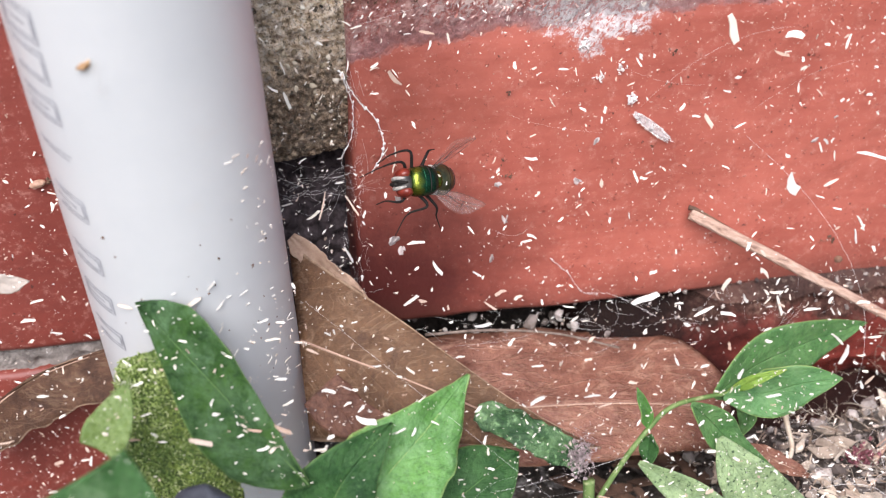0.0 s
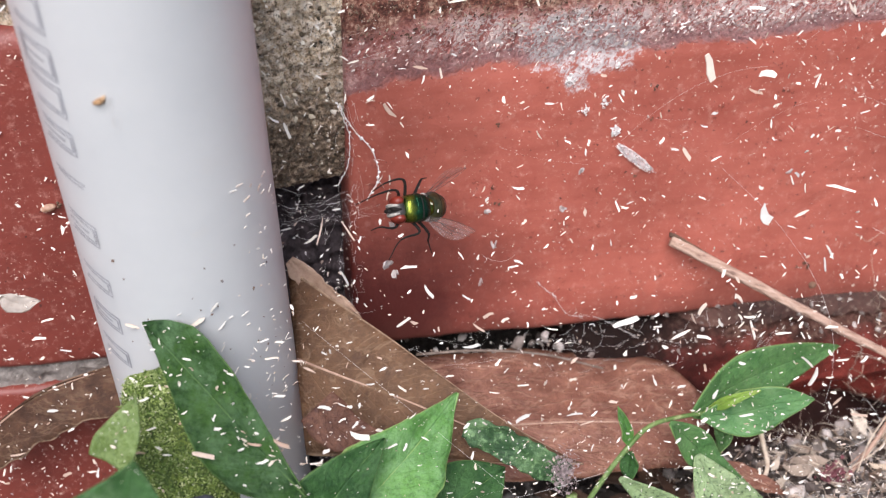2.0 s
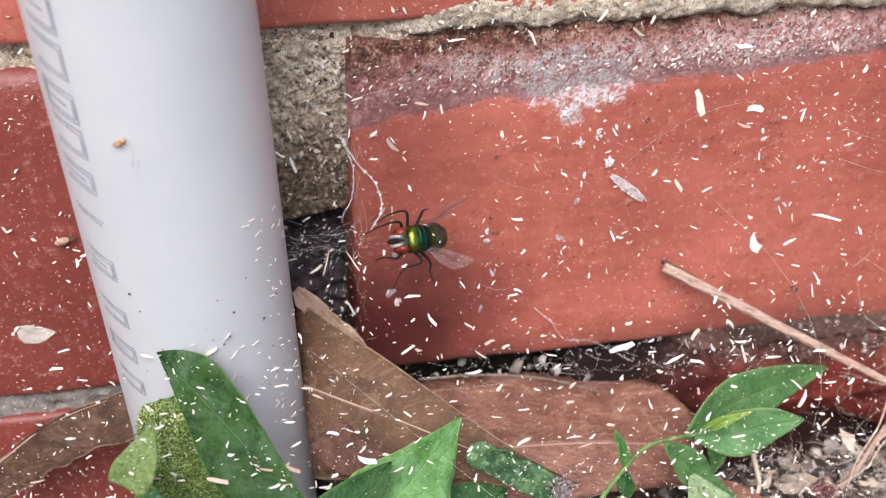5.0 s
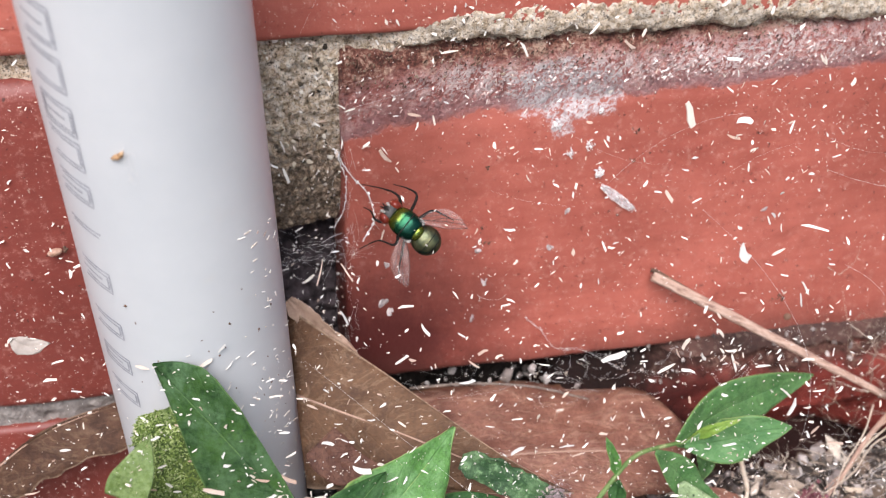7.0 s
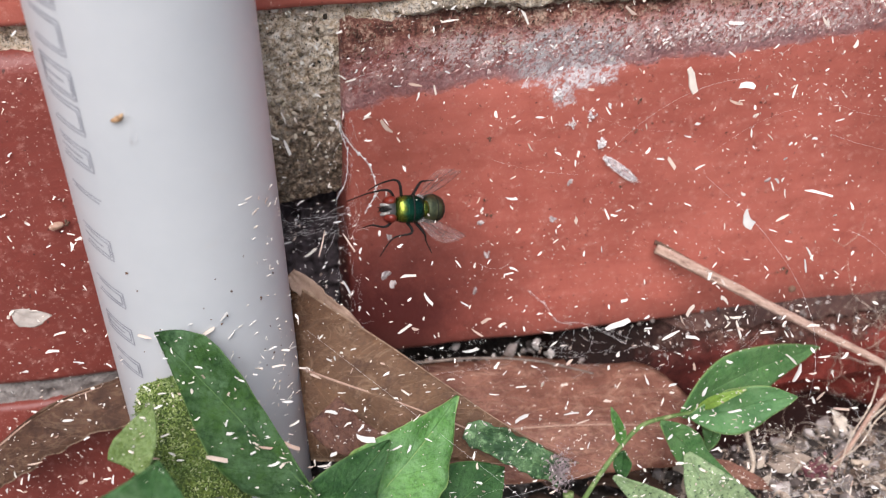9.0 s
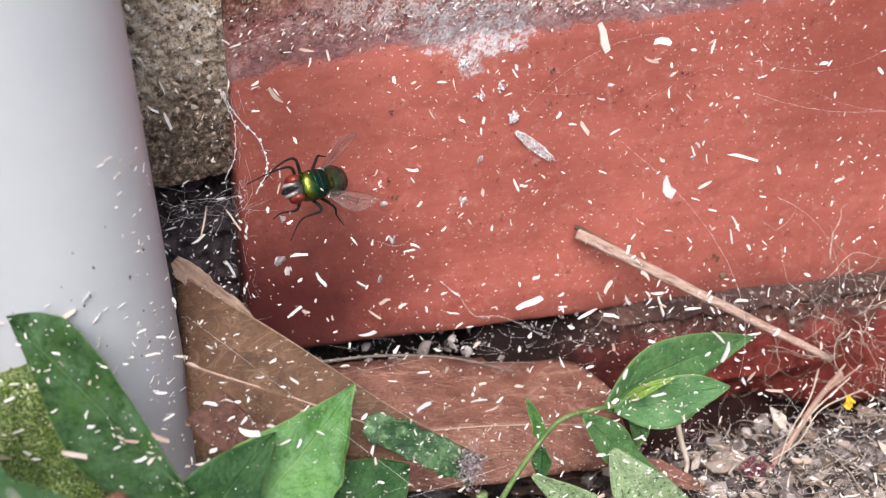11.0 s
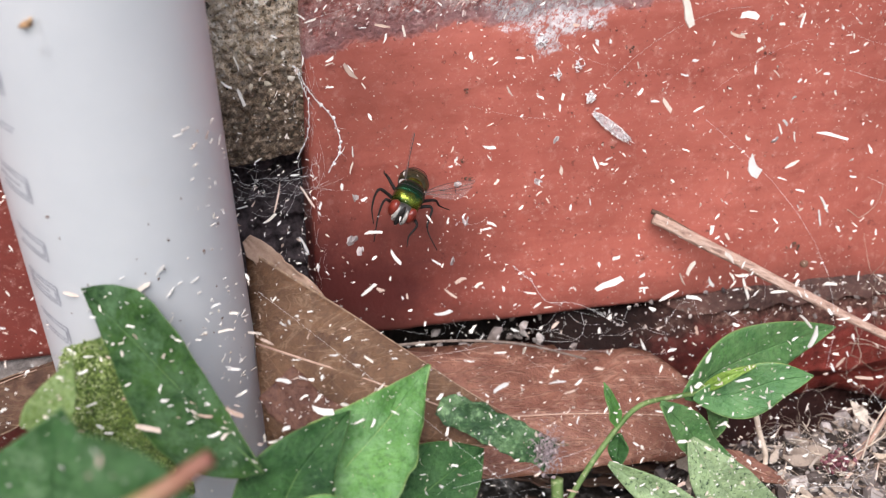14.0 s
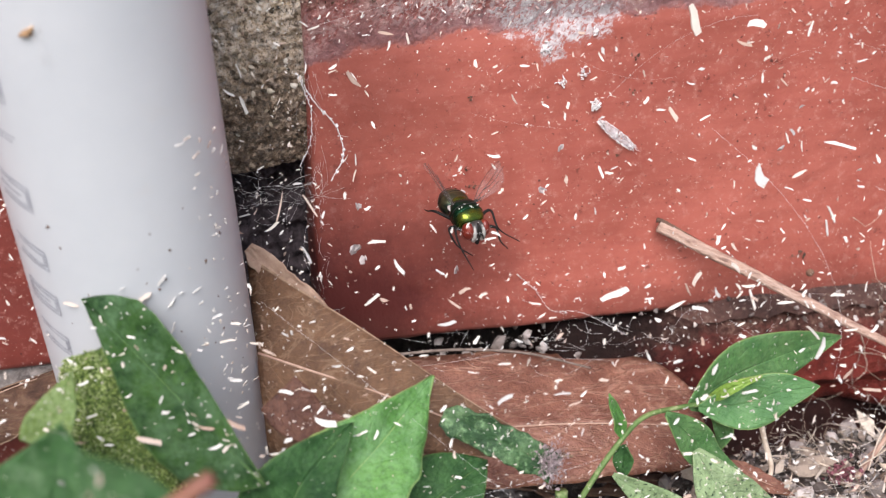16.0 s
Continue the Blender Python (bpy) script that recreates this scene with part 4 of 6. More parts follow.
# ---- seedling in front of the wall ----
def seedling():
    root = new("seedling")
    tagged(root, "small green seedling with paired leaves at the foot of the wall", "plant")
    bm = bmesh.new()
    tube(bm, spline([(33.7, -48.0, -13.1), (39.4, -45.0, -5.4), (45.2, -42.0, 0.5), (51.2, -39.0, 4.1), (58.7, -36.0, 3.0), (67.3, -34.0, 1.5)]), 0.55, 0.42, 8)
    part("stem", bm, STEM, root)
    bm = bmesh.new()
    tube(bm, spline([(33.1, -50.0, -11.9), (33.8, -50.0, -7.1), (33.8, -49.0, -0.7)]), 0.95, 1.05, 8)
    part("stem", bm, STEM, root, "cut green stem")
    for label, ax, w, mt, kw in (
        ("", [(62.1, -34.0, 1.4), (72.5, -28.0, 2.1), (85.8, -23.0, 2.2), (101.6, -17.0, 0.6)], 12.4, LEAF_MID, dict(seed=21, tilt=0.3)),
        ("", [(63.5, -35.0, 1.8), (72.4, -34.0, 0.4), (78.4, -36.0, 3.6), (86.0, -36.5, 4.1)], 9.6, LEAF_FRESH, dict(seed=22, tilt=0.1)),
        ("yellow-green young leaf", [(65.5, -32.0, -0.1), (68.7, -36.0, 5.8), (74.0, -37.0, 8.3)], 2.2, LEAF_YOUNG, dict(seed=23)),
        ("", [(67.4, -32.0, -0.6), (70.4, -33.0, -5.6), (68.6, -34.0, -11.0)], 4.0, LEAF_MID, dict(seed=24, tilt=0.8)),
        ("", [(47.0, -41.0, 1.9), (45.9, -41.0, 6.3), (43.9, -41.0, 11.8)], 2.6, LEAF_BRIGHT, dict(seed=25, tilt=0.4)),
        ("", [(47.0, -42.0, 1.4), (46.8, -43.0, -1.5), (46.4, -44.0, -4.9)], 3.6, LEAF_DARK, dict(seed=26, tilt=0.4)),
        ("", [(56.0, -38.0, 3.6), (61.8, -37.0, -3.2), (66.4, -38.0, -9.0), (77.0, -40.0, -17.6)], 7.0, LEAF_MID, dict(seed=27, tilt=-0.2)),
        ("pale speckled underside of a leaf", [(44.7, -44.0, -3.1), (51.0, -46.0, -7.8), (58.0, -48.0, -13.2), (69.5, -50.0, -24.5)], 6.5, LEAF_PALE, dict(seed=28, tilt=0.1, blunt=2.5, peak=0.6)),
        ("pale speckled underside of a leaf", [(61.6, -40.0, -3.6), (64.6, -44.0, -9.2), (70.0, -46.0, -15.7), (83.0, -49.0, -28.5)], 11.5, LEAF_PALE, dict(seed=29, tilt=-0.1, blunt=2.5, peak=0.6)),
    ):
        kw = dict(dict(face=FACING, fold=0.2, wave=0.3, base_w=0.12), **kw)
        thick(part("leaf", leaf_bm(ax, w, **kw), mt, root, label), 0.25)
    return root


seedling()
leaf_thing("leaf", "dark green leaf lying low among the litter",
           [(38.1, -50.0, -11.4), (44.7, -50.0, -10.2), (55.3, -50.0, -14.4)], 6, LEAF_DARK, blunt=1.5, wave=0.3, seed=31)

# ---- moss on the overgrown leaf ----
bm = bmesh.new()
mg = random.Random(51)
for k in range(7000):
    q, nrm = on_mesh(MOSSY, mg)
    up = nrm if nrm.dot(FACING) > 0 else -nrm
    if noise.noise(q * 0.35) < mg.uniform(-0.7, 0.25):
        continue
    c = q + up * mg.uniform(0.0, 0.5)
    tip = c + (up * 0.6 + Vector((mg.gauss(0, 0.7), mg.gauss(0, 0.5), mg.gauss(0, 0.7)))) * mg.uniform(0.15, 0.5)
    tube(bm, [c, tip], mg.uniform(0.08, 0.18), 0.05, 4)
tagged(part("moss", bm, MOSS, smooth=False), "fine yellow-green moss growing over a leaf beside the pipe", "moss", kind="stuff")

# ---- stick leaning on the wall ----
STICK_TOP, STICK_END = Vector((66.8, -2.5, 21.6)), Vector((121.0, -18.0, -7.6))
stick = new("stick")
tagged(stick, "pale dry broken stick leaning on the brick wall", "stick")
bm = bmesh.new()
line = [STICK_TOP.lerp(STICK_END, k / 14) + Vector((0, 0, 0.08 * math.sin(k * 1.7))) for k in range(15)]
tube(bm, line, 1.25, 0.8, 8, 0.5)
part("shaft", bm, STICK_GRAIN, stick)
# dark torn end, lengthened to stand for the shadow line above the stick
bm = bmesh.new()
d = (STICK_END - STICK_TOP).normalized()
tube(bm, [STICK_TOP - d * 0.3 + Vector((0, 0.5, 0.9)), STICK_TOP + d * 1.0 + Vector((0, 0.5, 1.3)), STICK_TOP + d * 5 + Vector((0, 0.6, 1.2)), STICK_TOP + d * 9.5 + Vector((0, 0.6, 1.0))], 0.55, 0.2, 6)
part("torn_end_shadow", bm, BARK, stick, "dark bark at the broken end, drawn out as a shadow line")
straw = new("straw_stalk")
tagged(straw, "frayed pale straw stalk lying aslant in the litter", "stalk")
g = random.Random(19)
for k in range(8):
    off = Vector((g.gauss(0, 1.0), g.gauss(0, 0.6), g.gauss(0, 0.8))) if k else Vector((0, 0, 0))
    skew = Vector((g.gauss(0, 3.0), g.gauss(0, 1.5), g.gauss(0, 2.0))) if k else Vector((0, 0, 0))
    bm = bmesh.new()
    foot = Vector((98.1, -36.0, -19.4)) + off - skew * 0.7
    tube(bm, spline([Vector((124.0, -18.0, -11.5)) + off * 1.5 + skew, Vector((114.3, -24.0, -14.2)) + off * 1.3, Vector((106.5, -30.0, -16.8)) + off, foot.lerp(Vector((106.5, -30.0, -16.8)), g.uniform(0, 0.5) if k else 0)]), g.uniform(0.15, 0.32) if k else 0.7, 0.12 if k else 0.4, 5)
    part("fibre", bm, PALE_STALK if k % 3 else STICK, straw)


# ---- fly ----
def ellipsoid(c, r, nu=24, nv=16, rot=None, square=1.0):
    bm = bmesh.new()
    bmesh.ops.create_uvsphere(bm, u_segments=nu, v_segments=nv, radius=1)
    if square != 1.0:
        for v in bm.verts:
            v.co = Vector([math.copysign(abs(q) ** square, q) for q in v.co])
    m = Matrix.Translation(V(*c)) @ (rot.to_4x4() if rot else Matrix.Identity(4)) @ Matrix.Diagonal((r[0] * MM, r[1] * MM, r[2] * MM, 1))
    bmesh.ops.transform(bm, matrix=m, verts=bm.verts)
    return bm


def metal(name, lo, hi, rough, scale=500):
    m, nt, b = mat(name)
    co = coords(nt)
    f = noise_tex(nt, co, scale, 3.0)
    nt.links.new(ramp(nt, f, ((0.35, lo), (0.65, hi))), b.inputs["Base Color"])
    b.inputs["Metallic"].default_value = 0.85
    b.inputs["Roughness"].default_value = rough
    bump(nt, b, noise_tex(nt, co, 2600, 3.0), 0.8, 0.06 * MM)
    return m


def wing_bm(side):
    """A wing with a slightly wavy blade; root at the origin, tip along x, its broad hind margin outwards."""
    bm = bmesh.new()
    n, k = 16, 6
    rows = []
    for i in range(n + 1):
        t = i / n
        lead, trail = 0.5 * math.sin(math.pi * t ** 0.7), -2.9 * math.sin(math.pi * min(1, t ** 1.15)) ** 0.75
        if i == n:
            lead = trail = -0.5
        row = []
        for j in range(k + 1):
            u = j / k
            y = lead + (trail - lead) * u
            row.append(bm.verts.new(V(9.4 * t, y * side, 0.22 * math.sin(t * 6 + u) * u + 0.18 * math.cos(u * 7 + t * 3))))
        rows.append(row)
    for a, b in zip(rows, rows[1:]):
        for j in range(k):
            if (a[j].co - b[j].co).length > 0:
                bm.faces.new((a[j], b[j], b[j + 1], a[j + 1]))
    bmesh.ops.remove_doubles(bm, verts=bm.verts, dist=1e-7)
    return bm


# hip, knee, ankle and foot of each leg in the fly's own space
LEGS = (((1.6, -1.1, -1.4), (3.6, -3.3, 0.5), (6.6, -3.0, -0.8), (10.6, -1.6, -2.4)),
        ((0.3, -1.4, -1.5), (1.6, -5.0, 0.4), (3.9, -4.9, -1.6), (6.4, -3.6, -2.6)),
        ((-1.2, -1.2, -1.6), (-2.8, -4.6, -0.4), (-5.0, -5.2, -2.0), (-7.0, -5.4, -3.2)),
        ((1.6, 1.1, -1.4), (4.0, 3.0, -0.6), (6.0, 2.6, -2.0), (7.6, 3.0, -2.8)),
        ((0.2, 1.4, -1.5), (-0.8, 4.2, 0.2), (2.2, 5.2, -1.6), (4.4, 8.4, -2.8)),
        ((-1.2, 1.2, -1.6), (-3.4, 4.4, -0.6), (-4.4, 6.0, -2.0), (-6.0, 8.2, -3.2)))
FLY_LEGS, FLY_WINGS = [], []


def fly():
    root = new("fly")
    tagged(root, "metallic green blow fly with red eyes and clear wings", "fly")
    # teal-green shell; the sky's gold glint is put into the colour at the front
    green, nt, b = mat("teal_shell_gold_glint")
    sx = nt.nodes.new("ShaderNodeSeparateXYZ")
    nt.links.new(coords(nt), sx.inputs[0])
    hue = math_n(nt, "ADD", math_n(nt, "MULTIPLY", sx.outputs["X"], 170.0), math_n(nt, "MULTIPLY", noise_tex(nt, coords(nt), 600, 4.0, 0.7), 0.5))
    nt.links.new(ramp(nt, hue, ((0.0, (0.006, 0.045, 0.030)), (0.36, (0.012, 0.072, 0.030)), (0.54, (0.15, 0.17, 0.02)), (0.72, (0.03, 0.08, 0.022)))), b.inputs["Base Color"])
    b.inputs["Metallic"].default_value, b.inputs["Roughness"].default_value = 0.85, 0.25
    bump(nt, b, noise_tex(nt, coords(nt), 2600, 3.0), 0.8, 0.06 * MM)
    gold = metal("gold_green_shell", (0.008, 0.030, 0.009), (0.15, 0.175, 0.022), 0.25, 700)
    teal = metal("teal_green_shell", (0.006, 0.045, 0.026), (0.03, 0.13, 0.06), 0.26, 700)
    belly = metal("brassy_green_shell", (0.014, 0.032, 0.026), (0.14, 0.14, 0.07), 0.36, 450)
    black = simple("black_bristle", (0.006, 0.005, 0.005), (0.022, 0.018, 0.016), 900, 0.7, Specular_IOR_Level=0.2)
    eye = simple("red_eye", (0.10, 0.012, 0.008), (0.22, 0.034, 0.02), 700, 0.28, 0.04, 5000)
    white = simple("silvery_face", (0.10, 0.095, 0.085), (0.52, 0.49, 0.45), 1400, 0.55)
    dusky = simple("dusky_face", (0.012, 0.011, 0.010), (0.07, 0.065, 0.06), 1200, 0.6)
    wingm, nt, b = mat("clear_wing")
    b.inputs["Base Color"].default_value = (0.30, 0.23, 0.21, 1)
    b.inputs["Roughness"].default_value = 0.22
    nt.links.new(ramp(nt, noise_tex(nt, coords(nt), 420, 5.0, 0.7), ((0.35, (0.06, 0.06, 0.06)), (0.65, (0.34, 0.34, 0.34)))), b.inputs["Alpha"])
    bump(nt, b, noise_tex(nt, coords(nt), 500, 4.0), 1.0, 0.25 * MM)
    part("thorax", ellipsoid((-0.3, 0, 0), (3.0, 2.55, 2.3), 36, 26, None, 0.72), green, root, "gold-green metallic thorax")
    for x, r, m in ((0.55, 0.09, teal), (-0.55, 0.12, black), (-1.75, 0.1, black)):
        bm = bmesh.new()
        k = (1 - (abs(x) / 2.5) ** (2 / 0.74)) ** 0.37
        tube(bm, [(x, 2.57 * k * math.copysign(abs(math.sin(a)) ** 0.74, a), 2.32 * k * math.cos(a) ** 0.74) for a in (-1.25 + 2.5 * i / 18 for i in range(19))], r, r, 5)
        part("seam", bm, m, root, "dark seam across the thorax")
    part("scutellum", ellipsoid((-3.0, 0, 0.75), (1.0, 1.5, 1.1), 24, 16, None, 0.85), gold, root)
    part("waist", ellipsoid((-3.0, 0, -0.5), (1.2, 2.1, 1.6)), black, root, "black waist behind the thorax")
    bm = ellipsoid((0, 0, 0), (2.8, 2.7, 2.1), 36, 24, None, 0.92)
    for v in bm.verts:
        v.co.y *= 1 - 0.18 * max(0.0, -v.co.x / MM / 3.0) ** 2
    bmesh.ops.transform(bm, matrix=pose(-5.0 * MM, 0, -0.65 * MM, 0, -6, 0), verts=bm.verts)
    abdomen = part("abdomen", bm, belly, root, "brassy grey-green abdomen in rings")
    for x, w in ((-4.0, 2.5), (-5.3, 2.62), (-6.6, 2.0)):
        bm = bmesh.new()
        tube(bm, [(x - 0.35 * math.cos(a), w * 1.01 * math.sin(a), -0.66 + (x + 5.0) * -0.105 + w * 0.78 * math.cos(a)) for a in (-1.5 + 3.0 * i / 20 for i in range(21))], 0.07, 0.07, 5)
        part("ring_seam", bm, black, abdomen)
    head = part("head", ellipsoid((3.25, 0, -0.45), (1.25, 1.95, 1.7), 28, 20, None, 0.85), dusky, root)
    for s in (-1, 1):
        part("eye", ellipsoid((3.3, 1.5 * s, -0.25), (1.2, 0.95, 1.6), 24, 16, Matrix.Rotation(radians(-12 * s), 3, "Z")), eye, head, "brick-red compound eye")
        bm = bmesh.new()
        tube(bm, spline([(3.75, 0.66 * s, 0.9), (4.2, 0.74 * s, 0.6), (4.5, 0.82 * s, 0.1), (4.55, 0.85 * s, -0.9), (4.1, 0.75 * s, -1.75)], 5), 0.22, 0.4, 8)
        part("cheek", bm, white, head, "silvery white stripe between the eye and the face")
        bm = bmesh.new()
        tube(bm, [(4.6, 0.2 * s, 0.15), (5.15, 0.3 * s, -0.25), (5.4, 0.4 * s, -0.8)], 0.17, 0.06, 6)
        part("antenna", bm, black, head)
    part("forehead", ellipsoid((3.75, 0, 0.15), (1.0, 0.42, 1.15)), black, head)
    part("proboscis", ellipsoid((4.1, 0, -1.95), (0.45, 0.4, 0.8)), black, head)
    for s in (-1, 1):
        w = part("wing", wing_bm(s), wingm, root, "clear wing with brown veins")
        FLY_WINGS.append((w, s))
        bm = bmesh.new()
        for pts in ([(0, 0.1, 0.2), (3, 0.5, 0.2), (6, 0.4, 0.2), (9.4, -0.4, 0.2)], [(0, 0, 0.2), (3, -0.4, 0.2), (6, -0.8, 0.1), (9.2, -0.9, 0.1)], [(0, -0.1, 0.2), (2.5, -1.2, 0.1), (6, -2.3, 0)], [(3, -0.4, 0.2), (5, -1.3, 0.1), (8.6, -1.7, 0.1)], [(5.6, -0.7, 0.15), (5.2, -2.0, 0.05)]):
            tube(bm, spline([(x, y * s, z) for x, y, z in pts], 5), 0.06, 0.03, 4)
        part("vein", bm, dusky, w)
        part("calypter", ellipsoid((-2.1, 1.95 * s, 0.7), (0.95, 0.6, 0.25)), white, root, "whitish scale at the wing root")
    for leg in LEGS:
        bm = bmesh.new()
        hip = Vector(leg[0])
        pts = [p - hip for p in spline(leg, 6)]
        tube(bm, pts[:7], 0.33, 0.25, 7)
        tube(bm, pts[6:13], 0.23, 0.15, 6)
        tube(bm, pts[12:], 0.14, 0.08, 5)
        ob = part("leg", bm, black, root)
        ob.location = hip * MM
        FLY_LEGS.append(ob)
    bm = bmesh.new()
    rng = random.Random(7)
    for k in range(60):
        a, q = rng.uniform(-1.3, 1.3), rng.uniform(-1, 1)
        p = Vector((2.4 * q, 2.2 * math.sin(a) * math.sqrt(1 - q * q * 0.8), 2.05 * math.cos(a) * math.sqrt(1 - q * q * 0.8)))
        tube(bm, [p, p * 1.25 + Vector((-0.5, 0, 0.1))], 0.035, 0.01, 3)
    part("bristles", bm, black, root)["kind"] = "stuff"
    return root


FLY = fly()
FLY.scale = (1.06, 1.06, 1.06)


# ---- crust on the brick, cobweb and wood shavings ----
def web_y(x, z):
    """How far before the wall the dusty sheet web hangs at x, z (mm)."""
    zz = max(z, 22.0)
    y = -92.3 + 0.103 * x + 2.134 * zz - 0.00855 * x * zz - 0.00986 * zz * zz + 0.25 * min(0.0, z - 22)
    return max(-60.0, min(-0.6, y))


def pipe_gap(p):
    """Distance (mm) from p to the pipe's surface; negative inside."""
    w = Vector(p) * MM - PIPE_AT
    return ((w - PIPE_UP * w.dot(PIPE_UP)).length - PIPE_R) / MM


def sliver(bm, c, d, up, ln, wd, th, rng):
    """A tapered, slightly bent splinter."""
    d = d.normalized()
    s = d.cross(up).normalized()
    u = s.cross(d)
    bend = rng.uniform(-0.05, 0.05) * ln
    rings = []
    sl = rng.uniform(-0.45, 0.45) * wd
    for t, k in ((-0.5, rng.uniform(0.25, 0.9)), (-0.2, rng.uniform(0.75, 1.1)), (0.15, rng.uniform(0.7, 1.1)), (0.5, rng.uniform(0.15, 0.9))):
        q = c + d * (ln * (t + rng.uniform(-0.06, 0.06))) + s * (bend * (1 - 4 * t * t) + wd * rng.uniform(-0.2, 0.2))
        w, h = wd * k * 0.5, th * 0.5
        rings.append([bm.verts.new((q + s * a * w + d * (a * sl) + u * b * h) * MM) for a, b in ((-1, -1), (1, -1), (1, 1), (-1, 1))])
    for a, b in zip(rings, rings[1:]):
        for k in range(4):
            bm.faces.new((a[k], a[(k + 1) % 4], b[(k + 1) % 4], b[k]))
    bm.faces.new(rings[0][::-1])
    bm.faces.new(rings[-1])


crust()


def spot_on_web(rng, low=False):
    for _ in range(60):
        x, z = rng.uniform(-92, 140), rng.uniform(-28, 92)
        if low and rng.random() < 0.75:
            z = rng.uniform(-28, 34)
        y = web_y(x, z) + rng.gauss(0, 1.2)
        y = min(y, -0.6)
        if noise.noise(Vector((x * 0.045, z * 0.045, 8.0))) < rng.uniform(-0.75, 0.25):
            continue
        p = Vector((x, y, z))
        g = pipe_gap(p)
        behind = y > PIPE_AT.y / MM + PIPE_UP.y / PIPE_UP.z * (z - PIPE_AT.z / MM) and g < 12
        if g < 0.4 or (behind and x > -46):
            continue
        if -50 < x < -8 and z > 42:
            continue
        return p
    return Vector((30, web_y(30, 30), 30))


rng = random.Random(21)
CHIP_MESHES = []
for k in range(12):
    bm = bmesh.new()
    ln = 1.0
    sliver(bm, Vector((0, 0, 0)), Vector((1, 0, 0)), Vector((0, -1, 0)), 1.0, rng.uniform(0.11, 0.25), 0.06, rng)
    me = bpy.data.meshes.new("wood_shaving")
    bm.to_mesh(me)
    bm.free()
    me.materials.append(CHIP)
    CHIP_MESHES.append(me)


def shaving(p, ln, roll, k, wide=1.0):
    ob = new("wood_shaving", CHIP_MESHES[k % 12])
    d = Vector((math.cos(roll), 0, math.sin(roll)))
    x = (d + Vector((0, rng.uniform(-0.3, 0.3), 0))).normalized()
    y = (Vector((0, 1, -0.4)) - x * x.dot(Vector((0, 1, -0.4)))).normalized()
    z = x.cross(y)
    m = Matrix((x, y, z)).transposed().to_4x4()
    m.translation = Vector(p) * MM
    ob.matrix_basis = m @ Matrix.Diagonal((ln, ln, ln * wide, 1))
    return tagged(ob, "pale cream wood shaving caught in dusty cobweb", "wood shaving", "wood shavings")


# the shavings that stand out, hanging in the sheet web: x, z, length, turn in degrees, and how broad
OVER_BRICK_TOP = ((61.1, 69.0, 5.5, -68, 1.6), (69.9, 69.0, 3.0, -8, 2.0), (7.7, 57.3, 3.7, -54, 1.4), (13.6, 63.9, 2.6, -9), (10.5, 63.4, 1.5, -3), (17.2, 63.4, 2.1, -75), (14.0, 62.2, 1.6, 76), (4.4, 58.7, 1.7, 17, 1.5), (3.8, 55.0, 1.3, -4), (9.4, 55.4, 1.4, -54), (20.7, 75.5, 3.1, 7), (33.8, 77.0, 3.1, -63), (1.7, 65.1, 2.3, 23), (0.1, 65.8, 1.7, -39), (32.9, 55.7, 2.2, -60), (35.1, 60.5, 1.7, -4), (31.2, 59.5, 1.2, 35), (53.3, 60.5, 1.4, -65), (60.2, 59.4, 1.3, -9), (47.0, 62.5, 1.9, -62), (68.1, 66.0, 2.3, -18), (67.0, 74.5, 2.1, -34), (77.2, 69.0, 2.3, 75))
OVER_BRICK_SIDE = ((84.7, 64.6, 1.7, 17), (81.0, 60.8, 1.1, -4, 2.0), (79.9, 61.2, 1.1, 50), (70.7, 60.8, 1.6, 95), (73.8, 60.4, 1.8, -47), (81.3, 79.2, 1.3, -68), (79.7, 82.3, 2.3, -48), (64.7, 64.5, 1.0, 67), (73.5, 76.8, 1.1, 49), (57.1, 54.8, 2.7, -49, 1.3), (61.9, 54.5, 1.8, 30), (81.7, 51.4, 5.1, -15), (74.0, 52.1, 2.3, -62), (74.8, 53.0, 1.5, -47, 1.6), (76.1, 51.0, 1.9, -74), (75.2, 47.0, 2.5, 28), (73.5, 44.9, 1.7, -20), (76.0, 43.4, 1.6, -11), (69.4, 46.4, 3.7, -56, 1.8), (65.1, 45.3, 1.4, 90), (68.9, 50.6, 1.3, -40, 1.5), (44.7, 46.4, 2.3, -63), (46.9, 47.0, 1.2, 24))
OVER_BRICK_FOOT = ((78.5, 39.6, 3.1, -74), (79.5, 41.4, 3.8, -58), (85.1, 39.5, 1.0, 32), (71.4, 38.0, 1.0, 52), (68.3, 40.4, 1.6, -14), (61.1, 37.9, 1.6, 85, 1.6), (28.3, 48.0, 2.2, -10), (29.0, 51.0, 1.4, 12), (22.2, 47.5, 1.1, 63), (25.5, 38.0, 1.8, 8), (16.7, 39.1, 1.7, -55), (7.4, 37.5, 2.9, -9), (-2.2, 41.4, 4.7, -61), (-3.8, 36.1, 3.4, -68), (-7.2, 41.3, 4.7, 74), (-3.9, 43.9, 1.6, -5), (19.9, 32.3, 2.2, 11, 1.8), (5.2, 31.6, 3.4, 51), (16.3, 29.1, 2.7, 15), (17.9, 31.0, 2.8, -43), (10.3, 34.9, 2.7, -60), (16.6, 34.3, 1.8, -28), (32.7, 29.3, 1.2, 2))
